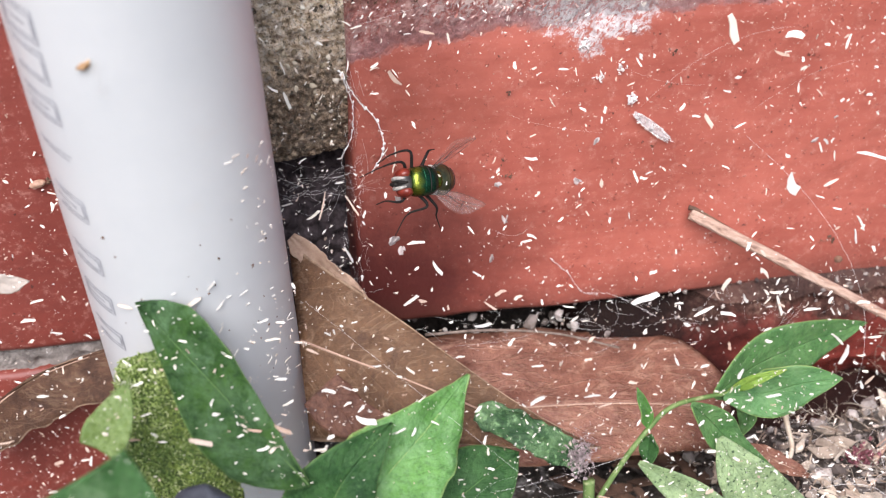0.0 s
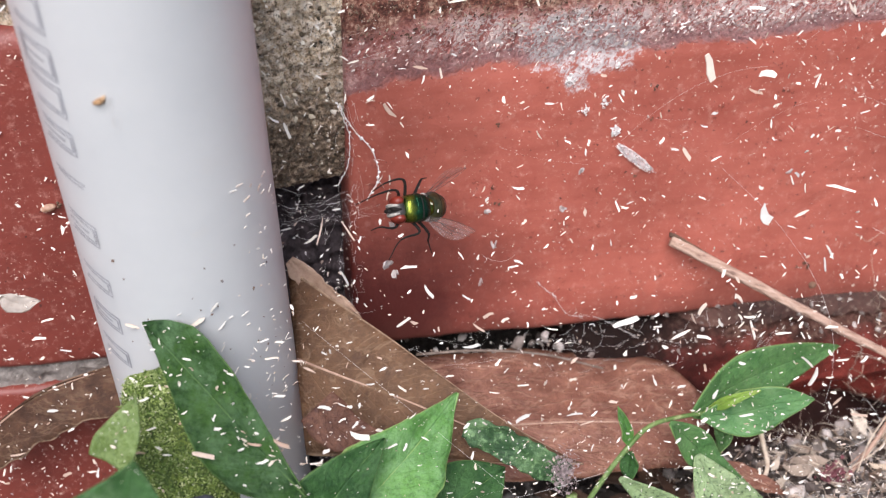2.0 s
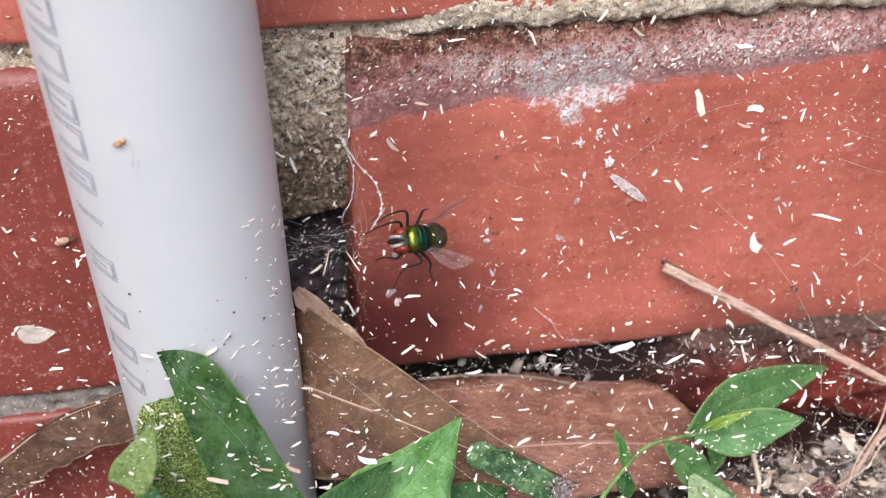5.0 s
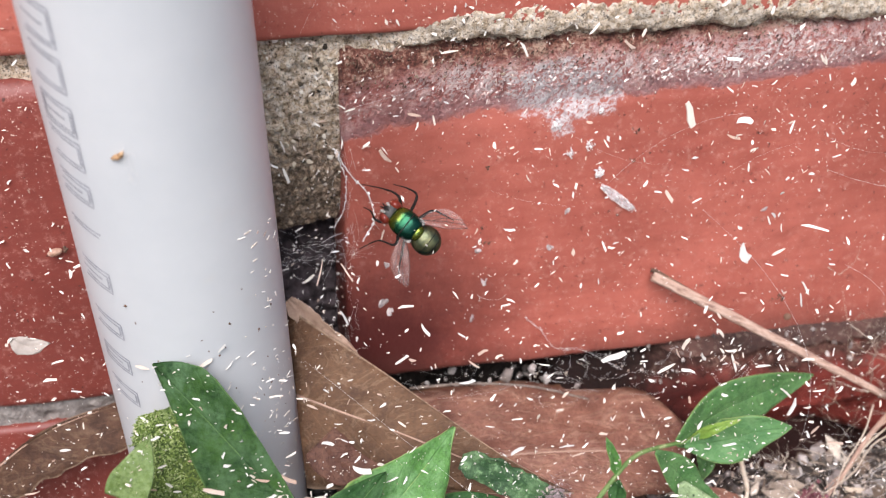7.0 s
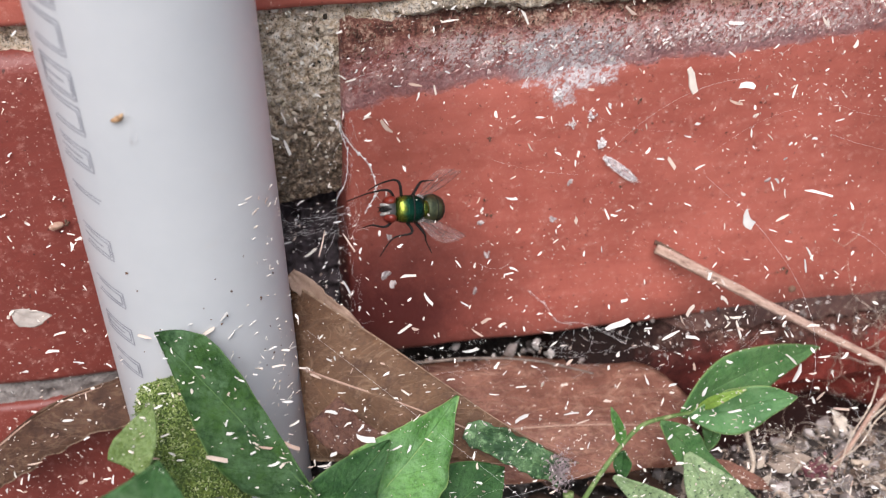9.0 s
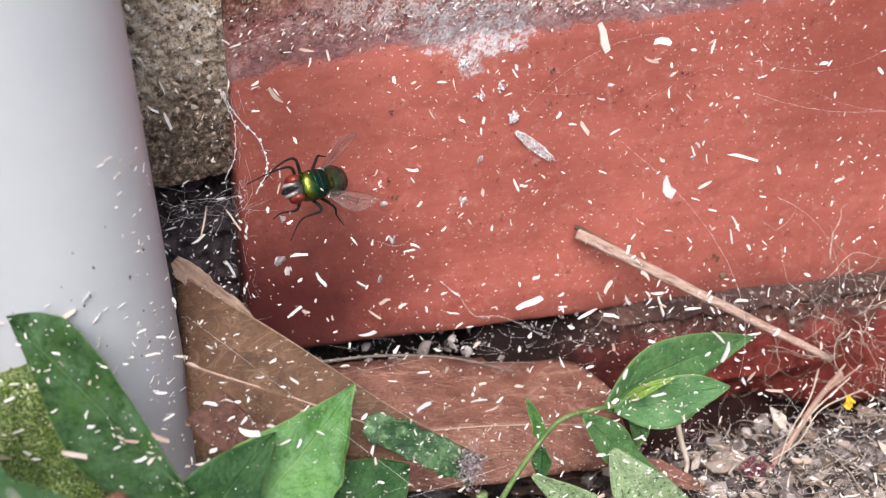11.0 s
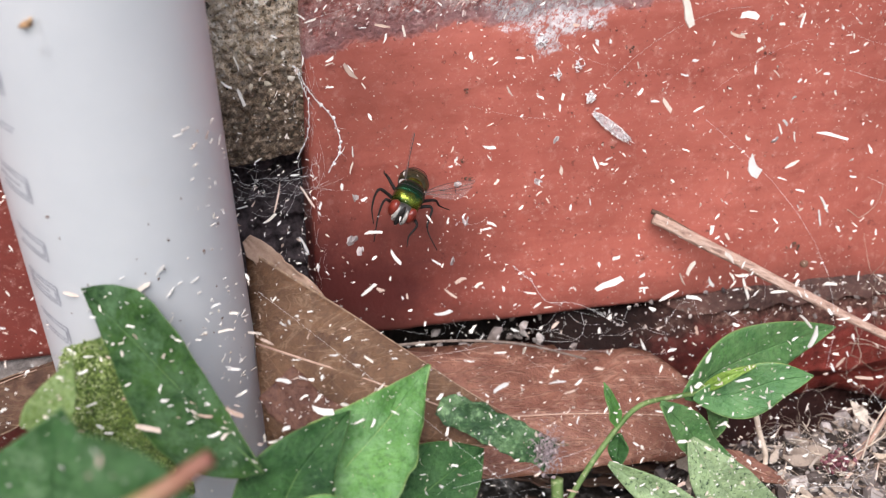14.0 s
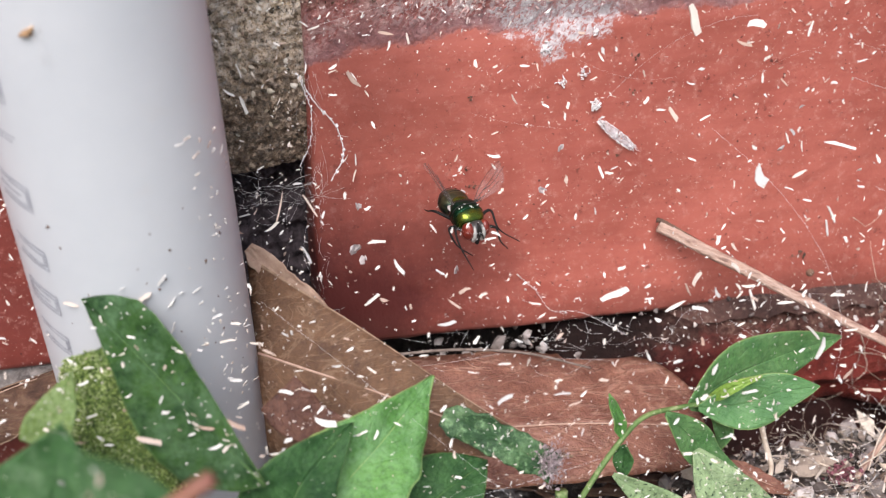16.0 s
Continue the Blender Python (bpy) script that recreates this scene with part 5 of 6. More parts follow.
OVER_JOINT = ((43.2, 31.7, 4.9, 33, 1.3), (56.7, 33.3, 2.6, 69, 1.4), (54.9, 32.0, 2.9, -62), (52.0, 30.1, 3.5, 20), (56.0, 29.7, 3.0, -19, 1.3), (48.4, 31.1, 1.4, 11), (59.3, 31.5, 2.4, -55), (62.8, 31.3, 1.6, 45), (64.4, 32.3, 1.9, -1), (64.6, 30.7, 4.0, -68), (69.8, 30.2, 2.8, -3), (78.2, 30.9, 2.5, -10), (73.1, 29.9, 1.7, -56), (73.1, 26.5, 4.7, -48), (73.5, 24.8, 3.8, 83, 1.4), (77.0, 21.5, 2.1, 61), (75.8, 20.8, 2.6, -60), (81.1, 18.8, 3.0, -2), (76.5, 24.6, 1.5, -1), (79.2, 26.7, 2.3, 4), (83.0, 26.7, 1.4, 47, 1.4), (61.2, 19.9, 2.5, 18), (56.1, 23.2, 1.9, 81, 1.5))
OVER_DRY_LEAF = ((23.8, 25.0, 2.3, -11), (22.9, 21.6, 2.5, 31, 1.3), (18.8, 24.4, 1.6, -13), (7.4, 25.0, 1.0, -7), (3.4, 26.8, 1.2, 5), (3.5, 25.1, 1.8, -36), (-1.6, 25.6, 1.3, 5), (2.0, 23.0, 0.9, 11), (-4.4, 20.1, 3.0, -20, 1.2), (0.9, 17.9, 1.9, 18), (6.4, 18.9, 1.3, -26), (11.7, 26.1, 1.4, -7), (33.5, 20.1, 2.2, 4), (-9.6, 23.6, 2.2, -26, 1.3), (-7.4, 25.4, 1.3, 5), (-8.8, 28.6, 1.3, -41))
for rows in (OVER_BRICK_TOP, OVER_BRICK_SIDE, OVER_BRICK_FOOT, OVER_JOINT, OVER_DRY_LEAF):
    for k, (x, z, ln, a, *broad) in enumerate(rows):
        shaving((x, web_y(x, z), z), ln, radians(a), k, broad[0] * 1.25 if broad else min(1.0, 2.4 / ln))
# those on the leaning leaf and the pipe
ON_PIPE = ((-26.0, -38.8, 40.7, 2.8, 60), (-29.2, -39.0, 37.7, 4.1, 35), (-25.1, -37.7, 36.2, 2.1, 50), (-39.6, -36.5, 36.9, 2.5, -20), (-17.5, -37.5, 28.1, 3.0, 15), (-40.4, -41.0, 24.6, 2.6, 10), (-38.1, -45.5, 22.5, 1.6, 20), (-16.1, -47.0, 22.7, 2.5, 30), (-17.4, -58.6, 27.8, 2.9, -40), (-13.3, -38.5, 27.8, 2.2, -15), (-11.5, -40.2, 27.0, 2.3, -30), (-56.1, -28.2, 30.1, 2.6, 10), (-51.6, -30.7, 29.0, 2.2, -20), (-54.7, -25.0, 31.6, 2.2, 5), (-59.2, -45.5, 20.2, 2.4, 5), (-53.7, -40.5, 24.3, 2.1, 10))
ON_LEAVES = ((-39.9, -51.0, 22.3, 3.0, 5), (-29.4, -56.7, 25.6, 4.0, -15), (-20.4, -58.3, 24.2, 2.0, 20), (-21.5, -56.1, 26.0, 2.6, -15), (-38.3, -46.3, 29.3, 1.6, 10), (-37.5, -48.8, 25.2, 1.8, 15), (-37.3, -45.2, 31.1, 1.5, -10),
             (-27.3, -52.4, 29.0, 1.3, 70), (-32.3, -46.5, 33.6, 1.3, 30), (-18.5, -43.0, 36.1, 1.6, 20), (-40.5, -47.6, 27.1, 1.7, 30), (-35.5, -51.4, 21.7, 1.5, -20))
for k, (x, y, z, ln, a) in enumerate(ON_PIPE + ON_LEAVES):
    shaving((x, y, z), ln * 0.9, radians(a), k, 1.1)
# long slivers in the hollow joint, on the mortar and beside the fly: place, length, turn
SLIVERS = (((7.9, -1.5, 40.6), 2.4, -86), ((7.6, -1.5, 37.6), 2.2, 72), ((6.0, -1.5, 41.0), 1.8, 60), ((-9.1, -1.0, 40.3), 1.6, 35), ((-11.4, -0.4, 58.3), 3.0, -75), ((-11.0, -0.4, 52.2), 3.6, -70),
           ((-13.3, -0.4, 54.5), 2.2, -35), ((-5.0, -0.4, 52.3), 1.4, 60), ((-7.9, -2.0, 29.0), 2.6, 30), ((-12.6, -2.0, 31.8), 2.2, 20), ((8.2, -1.0, 56.1), 1.6, -55), ((4.4, -1.0, 57.2), 1.4, 20))
for k, (at, ln, a) in enumerate(SLIVERS):
    shaving(at, ln, radians(a), k, 0.85)
for k in range(130):
    shaving(spot_on_web(rng, k % 2 == 0), rng.choice((0.8, 1.0, 1.2, 1.5, 1.9, 2.6)) * rng.uniform(0.75, 1.2), rng.uniform(0, math.pi), k)

bm = bmesh.new()
for k in range(7800):
    p = spot_on_web(rng, k % 3 == 0)
    ln = rng.choice((0.16, 0.18, 0.2, 0.22, 0.28, 0.34, 0.5, 0.7, 1.1)) * rng.uniform(0.7, 1.3)
    sliver(bm, p, Vector((rng.gauss(0, 1), rng.gauss(0, 0.4), rng.gauss(0, 1))), FACING, ln, max(0.08, ln * rng.uniform(0.12, 0.5)), 0.12, rng)
for k in range(250):
    c = Vector((rng.uniform(-16, 1.5), rng.uniform(-4, 9), rng.uniform(2, 38)))
    if k > 110:
        c = Vector((rng.uniform(8, 95), rng.uniform(-6, 3), rng.uniform(-9, -1)))
    if k > 200:
        c = Vector((rng.uniform(-16, 1), rng.uniform(0.3, 2.0), rng.uniform(38, 82)))
    sliver(bm, c, Vector((rng.gauss(0, 1), rng.gauss(0, 0.4), rng.gauss(0, 1))), FACING, rng.choice((0.2, 0.3, 0.4, 0.5, 0.7, 1.0)), rng.uniform(0.16, 0.42), 0.12, rng)
for ob in bpy.data.objects:
    if ob.name.split(".")[0] in ("leaf", "dry_leaf") and ob.type == "MESH":
        for k in range(90 if ob in (LEANING, MOSSY) else 28 if ob.parent is None else 8):
            q, nrm = on_mesh(ob, rng)
            up = nrm if nrm.dot(FACING) > 0 else -nrm
            ln = rng.choice((0.15, 0.18, 0.2, 0.3, 0.4, 0.6, 1.2)) * rng.uniform(0.7, 1.3)
            sliver(bm, q + up * 0.5, Vector((rng.gauss(0, 1), rng.gauss(0, 0.5), rng.gauss(0, 0.6))), FACING, ln, max(0.1, ln * rng.uniform(0.15, 0.4)), 0.12, rng)
tagged(part("sawdust", bm, CHIP, smooth=False), "fine cream sawdust scattered over dusty cobweb", "sawdust", kind="stuff")


def threads(name, label, pairs, r, sag=0.06, seed=1, n=8):
    bm = bmesh.new()
    g = random.Random(seed)
    for a, b in pairs:
        a, b = Vector(a), Vector(b)
        ln = (b - a).length
        off = Vector((g.gauss(0, 1), g.gauss(0, 0.6), g.gauss(0, 1) - 0.6)) * ln * sag
        pts = [a.lerp(b, t) + off * (4 * t * (1 - t)) for t in (i / n for i in range(n + 1))]
        tube(bm, pts, r * g.uniform(0.6, 1.4), None, 3)
    ob = part(name, bm, SILK)
    return tagged(ob, label, "cobweb", kind="stuff")


def crumb(bm, c, r, g, flat=0.6):
    m = Matrix.Translation(Vector(c) * MM) @ Euler((g.uniform(0, 6), g.uniform(0, 6), g.uniform(0, 6))).to_matrix().to_4x4() @ Matrix.Diagonal((r * MM, r * g.uniform(0.5, 1) * MM, r * flat * MM, 1))
    vs = bmesh.ops.create_icosphere(bm, subdivisions=1, radius=1, matrix=m)["verts"]
    for v in vs:
        v.co += Vector((g.gauss(0, 1), g.gauss(0, 1), g.gauss(0, 1))) * r * 0.13 * MM


FLAKE = simple("grey_flake", (0.30, 0.25, 0.24), (0.52, 0.46, 0.44), 500, 0.8, 0.2, 900)


def near(g, c, s):
    return tuple(q + g.gauss(0, w) for q, w in zip(c, s))


g = random.Random(5)
pairs = []
for k in range(34):
    x, z = g.uniform(-40, 125), g.uniform(-10, 75)
    x2, z2 = x + g.gauss(0, 18), z + g.gauss(0, 14)
    p, q = (x, web_y(x, z), z), (x2, web_y(x2, z2), z2)
    if pipe_gap(p) > 1 and pipe_gap(q) > 1 and pipe_gap(tuple((a + b) / 2 for a, b in zip(p, q))) > 1:
        pairs.append((p, q))
threads("cobweb", "fine dusty cobweb threads hanging before the wall", pairs, 0.014, 0.08, 2)
# tangle in the hole below the broken mortar and along the brick's edge
pairs = []
for k in range(70):
    c = (g.uniform(-15, 2), g.uniform(-6, 4), g.gauss(35.2, 1.3))
    pairs.append((c, near(g, c, (4, 2, 1.6))))
for k in range(70):
    z = g.uniform(8, 58)
    c = (g.gauss(0.5, 0.9), -1.2, z)
    pairs.append((c, near(g, c, (0.9, 0.4, 3.5))))
for k in range(16):
    c = (g.uniform(-13, 1), g.uniform(-3, 6), g.uniform(6, 36))
    pairs.append((c, near(g, c, (4, 3, 5))))
threads("cobweb", "tangled grey cobweb in the hollow joint", pairs, 0.017, 0.09, 3, 5)
pairs = []
for k in range(90):
    x = g.uniform(8, 100)
    c = (x, g.uniform(-8, 4), g.uniform(-9, 2))
    pairs.append((c, near(g, c, (7, 2, 3))))
threads("cobweb", "grey cobweb across the open bed joint", pairs, 0.018, 0.2, 4, 5)
pairs = []
for k in range(170):
    c = (g.uniform(80, 150), g.uniform(-62, -6), 0)
    c = (c[0], c[1], ground_z(c[0], c[1]) + g.uniform(0.5, 6))
    pairs.append((c, near(g, c, (6, 5, 2))))
threads("cobweb", "dusty cobweb over the litter", pairs, 0.03, 0.2, 6, 5)
# a thick dusty strand from the joint down over the brick
bm = bmesh.new()
g = random.Random(17)
for line, r in (([(-1.5, -1.0, 57.3), (1.2, -1.5, 51.9), (4.5, -2.5, 47.8), (5.4, -4.0, 42.8), (2.9, -5.0, 38.5)], 0.24),
                ([(-1.4, -1.0, 56.7), (0.4, -1.2, 50.6), (-0.1, -1.4, 44.5), (-2.1, -1.2, 40.1)], 0.2),
                ([(38.7, -1.0, 13.2), (42.6, -1.4, 9.3), (46.0, -1.8, 4.5), (52.2, -3.0, 3.8), (61.3, -5.0, -1.4)], 0.1)):
    ln = spline(line, 9)
    for a, b in zip(ln, ln[1:]):
        tube(bm, [near(g, a, (0.07, 0.07, 0.07)), near(g, b, (0.07, 0.07, 0.07))], r * g.uniform(0.2, 0.6), r * g.uniform(0.2, 0.6), 4)
        if g.random() < 0.35:
            crumb(bm, near(g, a, (0.15, 0.1, 0.15)), r * g.uniform(0.7, 1.9), g, 0.7)
        if g.random() < 0.25:
            tube(bm, [a, near(g, b, (0.7, 0.3, 0.7))], 0.04, 0.02, 3)
tagged(part("web_strand", bm, SILK), "thick dusty strands of spider silk on the brick", "cobweb", kind="stuff")

# ---- cocoon on the brick ----
cm, nt, b = mat("thin_silk")
b.inputs["Base Color"].default_value = (0.8, 0.76, 0.75, 1)
b.inputs["Roughness"].default_value = 0.8
nt.links.new(ramp(nt, noise_tex(nt, coords(nt), 700, 5.0, 0.7), ((0.35, (0.15, 0.15, 0.15)), (0.65, (0.62, 0.62, 0.62)))), b.inputs["Alpha"])
CO_A, CO_B = Vector((53.6, -0.6, 44.1)), Vector((61.2, -0.6, 37.7))
mid, dr = (CO_A + CO_B) / 2, (CO_B - CO_A)
cocoon = tagged(part("cocoon", ellipsoid(mid, (dr.length / 2, 0.5, 0.95), 24, 14, Matrix.Rotation(math.atan2(-dr.z, dr.x), 3, "Y")), cm), "empty papery white cocoon stuck to the brick", "cocoon")
bm = bmesh.new()
g = random.Random(13)
du, dv = dr.normalized(), Vector((0, -1, 0)).cross(dr.normalized())
def rim_at(a, r):
    return mid + Vector((0, -0.5, 0)) + du * (math.cos(a) * dr.length / 2 * r) + dv * (math.sin(a) * 0.95 * r)


for k in range(150):
    a = g.uniform(0, 2 * math.pi)
    if math.sin(a * 1.5 + 0.6) < -0.8 and g.random() < 0.6:
        continue
    b2 = a + g.uniform(-0.35, 0.35)
    tube(bm, [rim_at(a, g.gauss(0.95, 0.12)), rim_at(b2, g.gauss(0.97, 0.12))], g.uniform(0.03, 0.075), 0.02, 4)
for k in range(14):
    tube(bm, [mid + du * g.uniform(-1.2, 0.2) + Vector((0, -0.8, 0)) + dv * g.uniform(-0.9, 0.9), mid + du * g.uniform(-0.8, 0.2) + Vector((0, -0.8, 0)) + dv * g.uniform(-0.9, 0.9)], 0.05, 0.03, 3)
part("rim", bm, SILK, cocoon, "torn fuzzy rim of white silk")


def silk_flake(at, r, seed):
    """A small crumpled flake of old silk stuck to the brick."""
    bm = bmesh.new()
    g = random.Random(seed)
    c = Vector(at)
    for k in range(22):
        q = Vector(near(g, c, (0.42 * r, 0.1, 0.5 * r)))
        sliver(bm, q, Vector((g.gauss(0, 1), g.gauss(0, 0.15), g.gauss(0, 1))), Vector((g.gauss(0, 0.3), -1, g.gauss(0, 0.3))), r * g.uniform(0.3, 0.9), r * g.uniform(0.12, 0.4), 0.06, g)
    return tagged(part("silk_flake", bm, cm2), "crumpled white flakes of old silk on the brick", "silk", kind="stuff")


cm2, nt, b = mat("papery_silk")
b.inputs["Base Color"].default_value = (0.86, 0.82, 0.80, 1)
b.inputs["Roughness"].default_value = 0.8
nt.links.new(ramp(nt, noise_tex(nt, coords(nt), 1100, 5.0, 0.7), ((0.3, (0.35, 0.35, 0.35)), (0.5, (0.95, 0.95, 0.95)))), b.inputs["Alpha"])
for k, (at, r) in enumerate((((52.9, -0.6, 47.4), 1.4), ((46.1, -0.5, 51.9), 0.9), ((50.4, -0.5, 53.6), 0.9), ((43.1, -0.5, 58.8), 1.2), ((52.0, -0.5, 61.1), 0.8))):
    silk_flake(at, r, k)
# small grey translucent flakes caught before the brick
for k, (at, r) in enumerate((((27.7, -6.0, 26.6), 1.1), ((41.8, -5.0, 32.9), 0.9), ((26.1, -6.0, 34.3), 0.8), ((45.3, -4.0, 40.7), 0.8), ((89.5, -4.0, 36.6), 0.9), ((5.6, -12.0, 28.1), 1.3), ((7.1, -12.0, 25.9), 1.0), ((6.9, -9.0, 34.9), 0.8), ((24.4, -10.0, 20.8), 0.9))):
    bm = bmesh.new()
    crumb(bm, at, r, random.Random(60 + k), 0.3)
    crumb(bm, Vector(at) + Vector((0.5 * r, 0, 0.3 * r)), r * 0.7, random.Random(80 + k), 0.25)
    tagged(part("flake", bm, FLAKE, smooth=False), "small grey papery flake caught in the cobweb", "flake")


# dark scraps of dead insects on the brick
g = random.Random(29)
for x, z, r in ((29.1, 50.4, 0.5), (29.6, 33.0, 0.55), (12.2, 69.0, 0.5), (58.0, 36.6, 0.35), (28.3, 36.6, 0.5), (60.3, 56.0, 0.5), (60.0, 49.2, 0.45), (99.0, 10.4, 1.0)):
    bm = bmesh.new()
    for k in range(5):
        crumb(bm, near(g, (x, -0.6, z), (r * 0.7, 0.15, r * 0.6)), r * g.uniform(0.3, 0.7), g, 0.6)
    for k in range(3):
        tube(bm, [near(g, (x, -0.6, z), (r * 0.4, 0.1, r * 0.4)), near(g, (x, -0.7, z), (r * 1.2, 0.2, r))], 0.06, 0.03, 3)
    tagged(part("insect_scrap", bm, BARK, smooth=False), "dark broken scrap of a dead insect on the brick", "insect scrap")

# ---- litter on the ground and in the open joint ----
bm = bmesh.new()
g = random.Random(11)
for k in range(110):
    crumb(bm, (g.gauss(44, 16), g.uniform(-4, 10), -8 + g.uniform(-1.5, 2.5)), g.choice((0.25, 0.4, 0.6, 1.2)) * g.uniform(0.7, 1.2), g, 0.5)
for x, z, r in ((35.5, -2.6, 2.0), (29.0, -4.6, 1.6), (41.5, -1.2, 1.3), (45.0, -4.4, 1.2), (24.0, -3.6, 1.1)):
    crumb(bm, (x, -1.0, z), r, g, 0.7)
tagged(part("crumbs", bm, CRUMB, smooth=False), "grey crumbs of mortar and litter in the open bed joint", "crumbs", kind="stuff")
bm = bmesh.new()
for k in range(700):
    x, y = g.uniform(66, 160), -g.uniform(-2, 75)
    crumb(bm, (x, y, ground_z(x, y) + 0.4), g.choice((0.4, 0.6, 0.9, 1.4, 2.4)) * g.uniform(0.7, 1.2), g, 0.6)
for k in range(120):
    u = g.random()
    crumb(bm, (g.uniform(60, 150), 2 - 9 * u - g.uniform(0, 1.2), 2.2 - 7.6 * u), g.choice((0.15, 0.25, 0.4, 0.7)), g, 0.6)
tagged(part("crumbs", bm, CRUMB, smooth=False), "grey soil crumbs and small stones on the ground", "crumbs", kind="stuff")
bm = bmesh.new()
for k in range(1500):
    x, y = g.uniform(64, 160), -g.uniform(8, 75)
    p = Vector((x, y, ground_z(x, y) + g.uniform(0.5, 4)))
    sliver(bm, p, Vector((g.gauss(0, 1), g.gauss(0, 1), g.gauss(0, 0.4))), Vector((g.gauss(0, 0.4), g.gauss(0, 0.4), 1)), g.choice((0.6, 0.9, 1.3, 2.0, 4.5)) * g.uniform(0.7, 1.2), g.uniform(0.15, 0.6), 0.15, g)
for k in range(110):
    x, y = g.uniform(70, 160), -g.uniform(16, 70)
    sliver(bm, Vector((x, y, ground_z(x, y) + g.uniform(0.6, 2.5))), Vector((g.gauss(0, 1), g.gauss(0, 1), g.gauss(0, 0.25))), Vector((g.gauss(0, 0.5), g.gauss(-0.4, 0.4), 1)), g.uniform(2.5, 6.5), g.uniform(1.2, 3.2), 0.3, g)
tagged(part("leaf_litter", bm, FIBRE, smooth=False), "pale scraps of dry leaf and bark on the soil", "litter", kind="stuff")
bm = bmesh.new()
for k in range(330):
    big = k % 3 == 0
    c = (g.gauss(128, 9), g.gauss(-14, 7), g.gauss(-4, 9)) if big else (g.uniform(88, 150), g.uniform(-60, -6), 0)
    if not big:
        c = (c[0], c[1], ground_z(c[0], c[1]) + g.uniform(0.5, 6))
    pts = [Vector(c)]
    d = Vector((g.gauss(0, 1), g.gauss(0, 0.7), g.gauss(0, 0.8))).normalized()
    for i in range(7):
        d = (d + Vector((g.gauss(0, 0.4), g.gauss(0, 0.3), g.gauss(0, 0.4)))).normalized()
        pts.append(pts[-1] + d * 2.0)
    tube(bm, pts, g.choice((0.04, 0.05, 0.07, 0.1, 0.15)), 0.03, 4)
tagged(part("roots", bm, FIBRE), "tangle of fine dry roots and stalks on the ground", "roots", kind="stuff")
bm = bmesh.new()
for k in range(60):
    c = (g.uniform(40, 80), g.uniform(-50, -8), g.uniform(-36, -28))
    sliver(bm, Vector(c), Vector((g.gauss(0, 1), g.gauss(0, 1), g.gauss(0, 0.3))), Vector((0, 0, 1)), g.uniform(4, 12), g.uniform(1, 3), 0.5, g)
tagged(part("bark_litter", bm, BARK, smooth=False), "dark scraps of bark in the hollow under the plants", "litter", kind="stuff")

bm = bmesh.new()
tube(bm, spline([(12.5, -5.0, 0.4), (26.0, -6.0, 0.5), (39.8, -7.0, -1.6), (52.8, -8.0, -6.2)]), 0.32, 0.22, 6)
tagged(part("twig", bm, BARKY), "thin grey root lying along the open bed joint", "twig")
bm = bmesh.new()
tube(bm, spline([(84.6, -19.0, -12.2), (84.3, -24.0, -17.1), (84.0, -28.5, -19.9), (82.4, -31.0, -21.4), (81.6, -32.0, -23.5)]), 0.62, 0.4, 6)
tagged(part("twig", bm, PALE_STALK), "pale bent twig standing in the soil", "twig")
bm = bmesh.new()
for k in range(150):
    c = near(g, (96.6, -33.5, -20.6), (1.3, 0.9, 1.6))
    crumb(bm, c, g.uniform(0.3, 0.6), g, 0.9)
tagged(part("seed_head", bm, simple("maroon_seed", (0.09, 0.02, 0.03), (0.30, 0.11, 0.13), 900, 0.6, 0.2, 1500)), "dry maroon seed head lying in the litter", "seed head", kind="stuff")
for k, (a, c, w) in enumerate((((84.2, -41.5, -19.6), (95.0, -46.2, -24.6), 2.0), ((88.0, -31.0, -19.6), (94.0, -33.0, -20.4), 3.2), ((90.5, -27.0, -21.6), (97.5, -28.5, -21.2), 2.2))):
    bm = bmesh.new()
    sliver(bm, (Vector(a) + Vector(c)) / 2, Vector(c) - Vector(a), Vector((0.1, -0.6, 0.8)), (Vector(c) - Vector(a)).length, w, 0.5, g)
    tagged(part("bark_scrap", bm, PALE_STALK if k == 0 else FIBRE, smooth=False), "pale split scrap of dry stalk on the soil", "litter")
tagged(thick(part("petal", leaf_bm([(110.8, -40, -2.6), (110.2, -40, -1.4), (109.8, -40, 0.2)], 2.4, n=8), simple("yellow_petal", (0.75, 0.42, 0.02), (0.85, 0.56, 0.04), 300, 0.5))), "small yellow petal caught in the dry roots", "petal")
tagged(thick(part("leaf_scrap", leaf_bm([(-63.3, -19.0, 33.5), (-60.2, -19.5, 31.8), (-56.3, -20.0, 32.4)], 3.4, fold=0.3, seed=44, ragged=0.3, n=12), simple("papery_scrap", (0.26, 0.22, 0.19), (0.46, 0.41, 0.36), 300, 0.7))), "papery pale leaf scrap hanging in cobweb", "leaf scrap")
husk = tagged(part("insect_husk", ellipsoid((-55.6, -1.2, 40.2), (1.5, 0.7, 0.75), 16, 10, Matrix.Rotation(-0.25, 3, "Y")), simple("pale_husk", (0.30, 0.16, 0.10), (0.62, 0.42, 0.32), 700, 0.6, 0.2, 1500)), "small pale insect husk with a dark head stuck to the brick", "husk")
bm = bmesh.new()
g = random.Random(3)
for k in range(9):
    crumb(bm, near(g, (-53.9, -1.4, 40.7), (0.45, 0.2, 0.35)), g.uniform(0.25, 0.5), g, 0.7)
part("head", bm, BARK, husk, "dark broken head")
tagged(part("insect_husk", ellipsoid((98.0, -8.0, 10.5), (0.9, 0.7, 0.8), 12, 8), BARK), "small dark seed caught in cobweb", "husk")
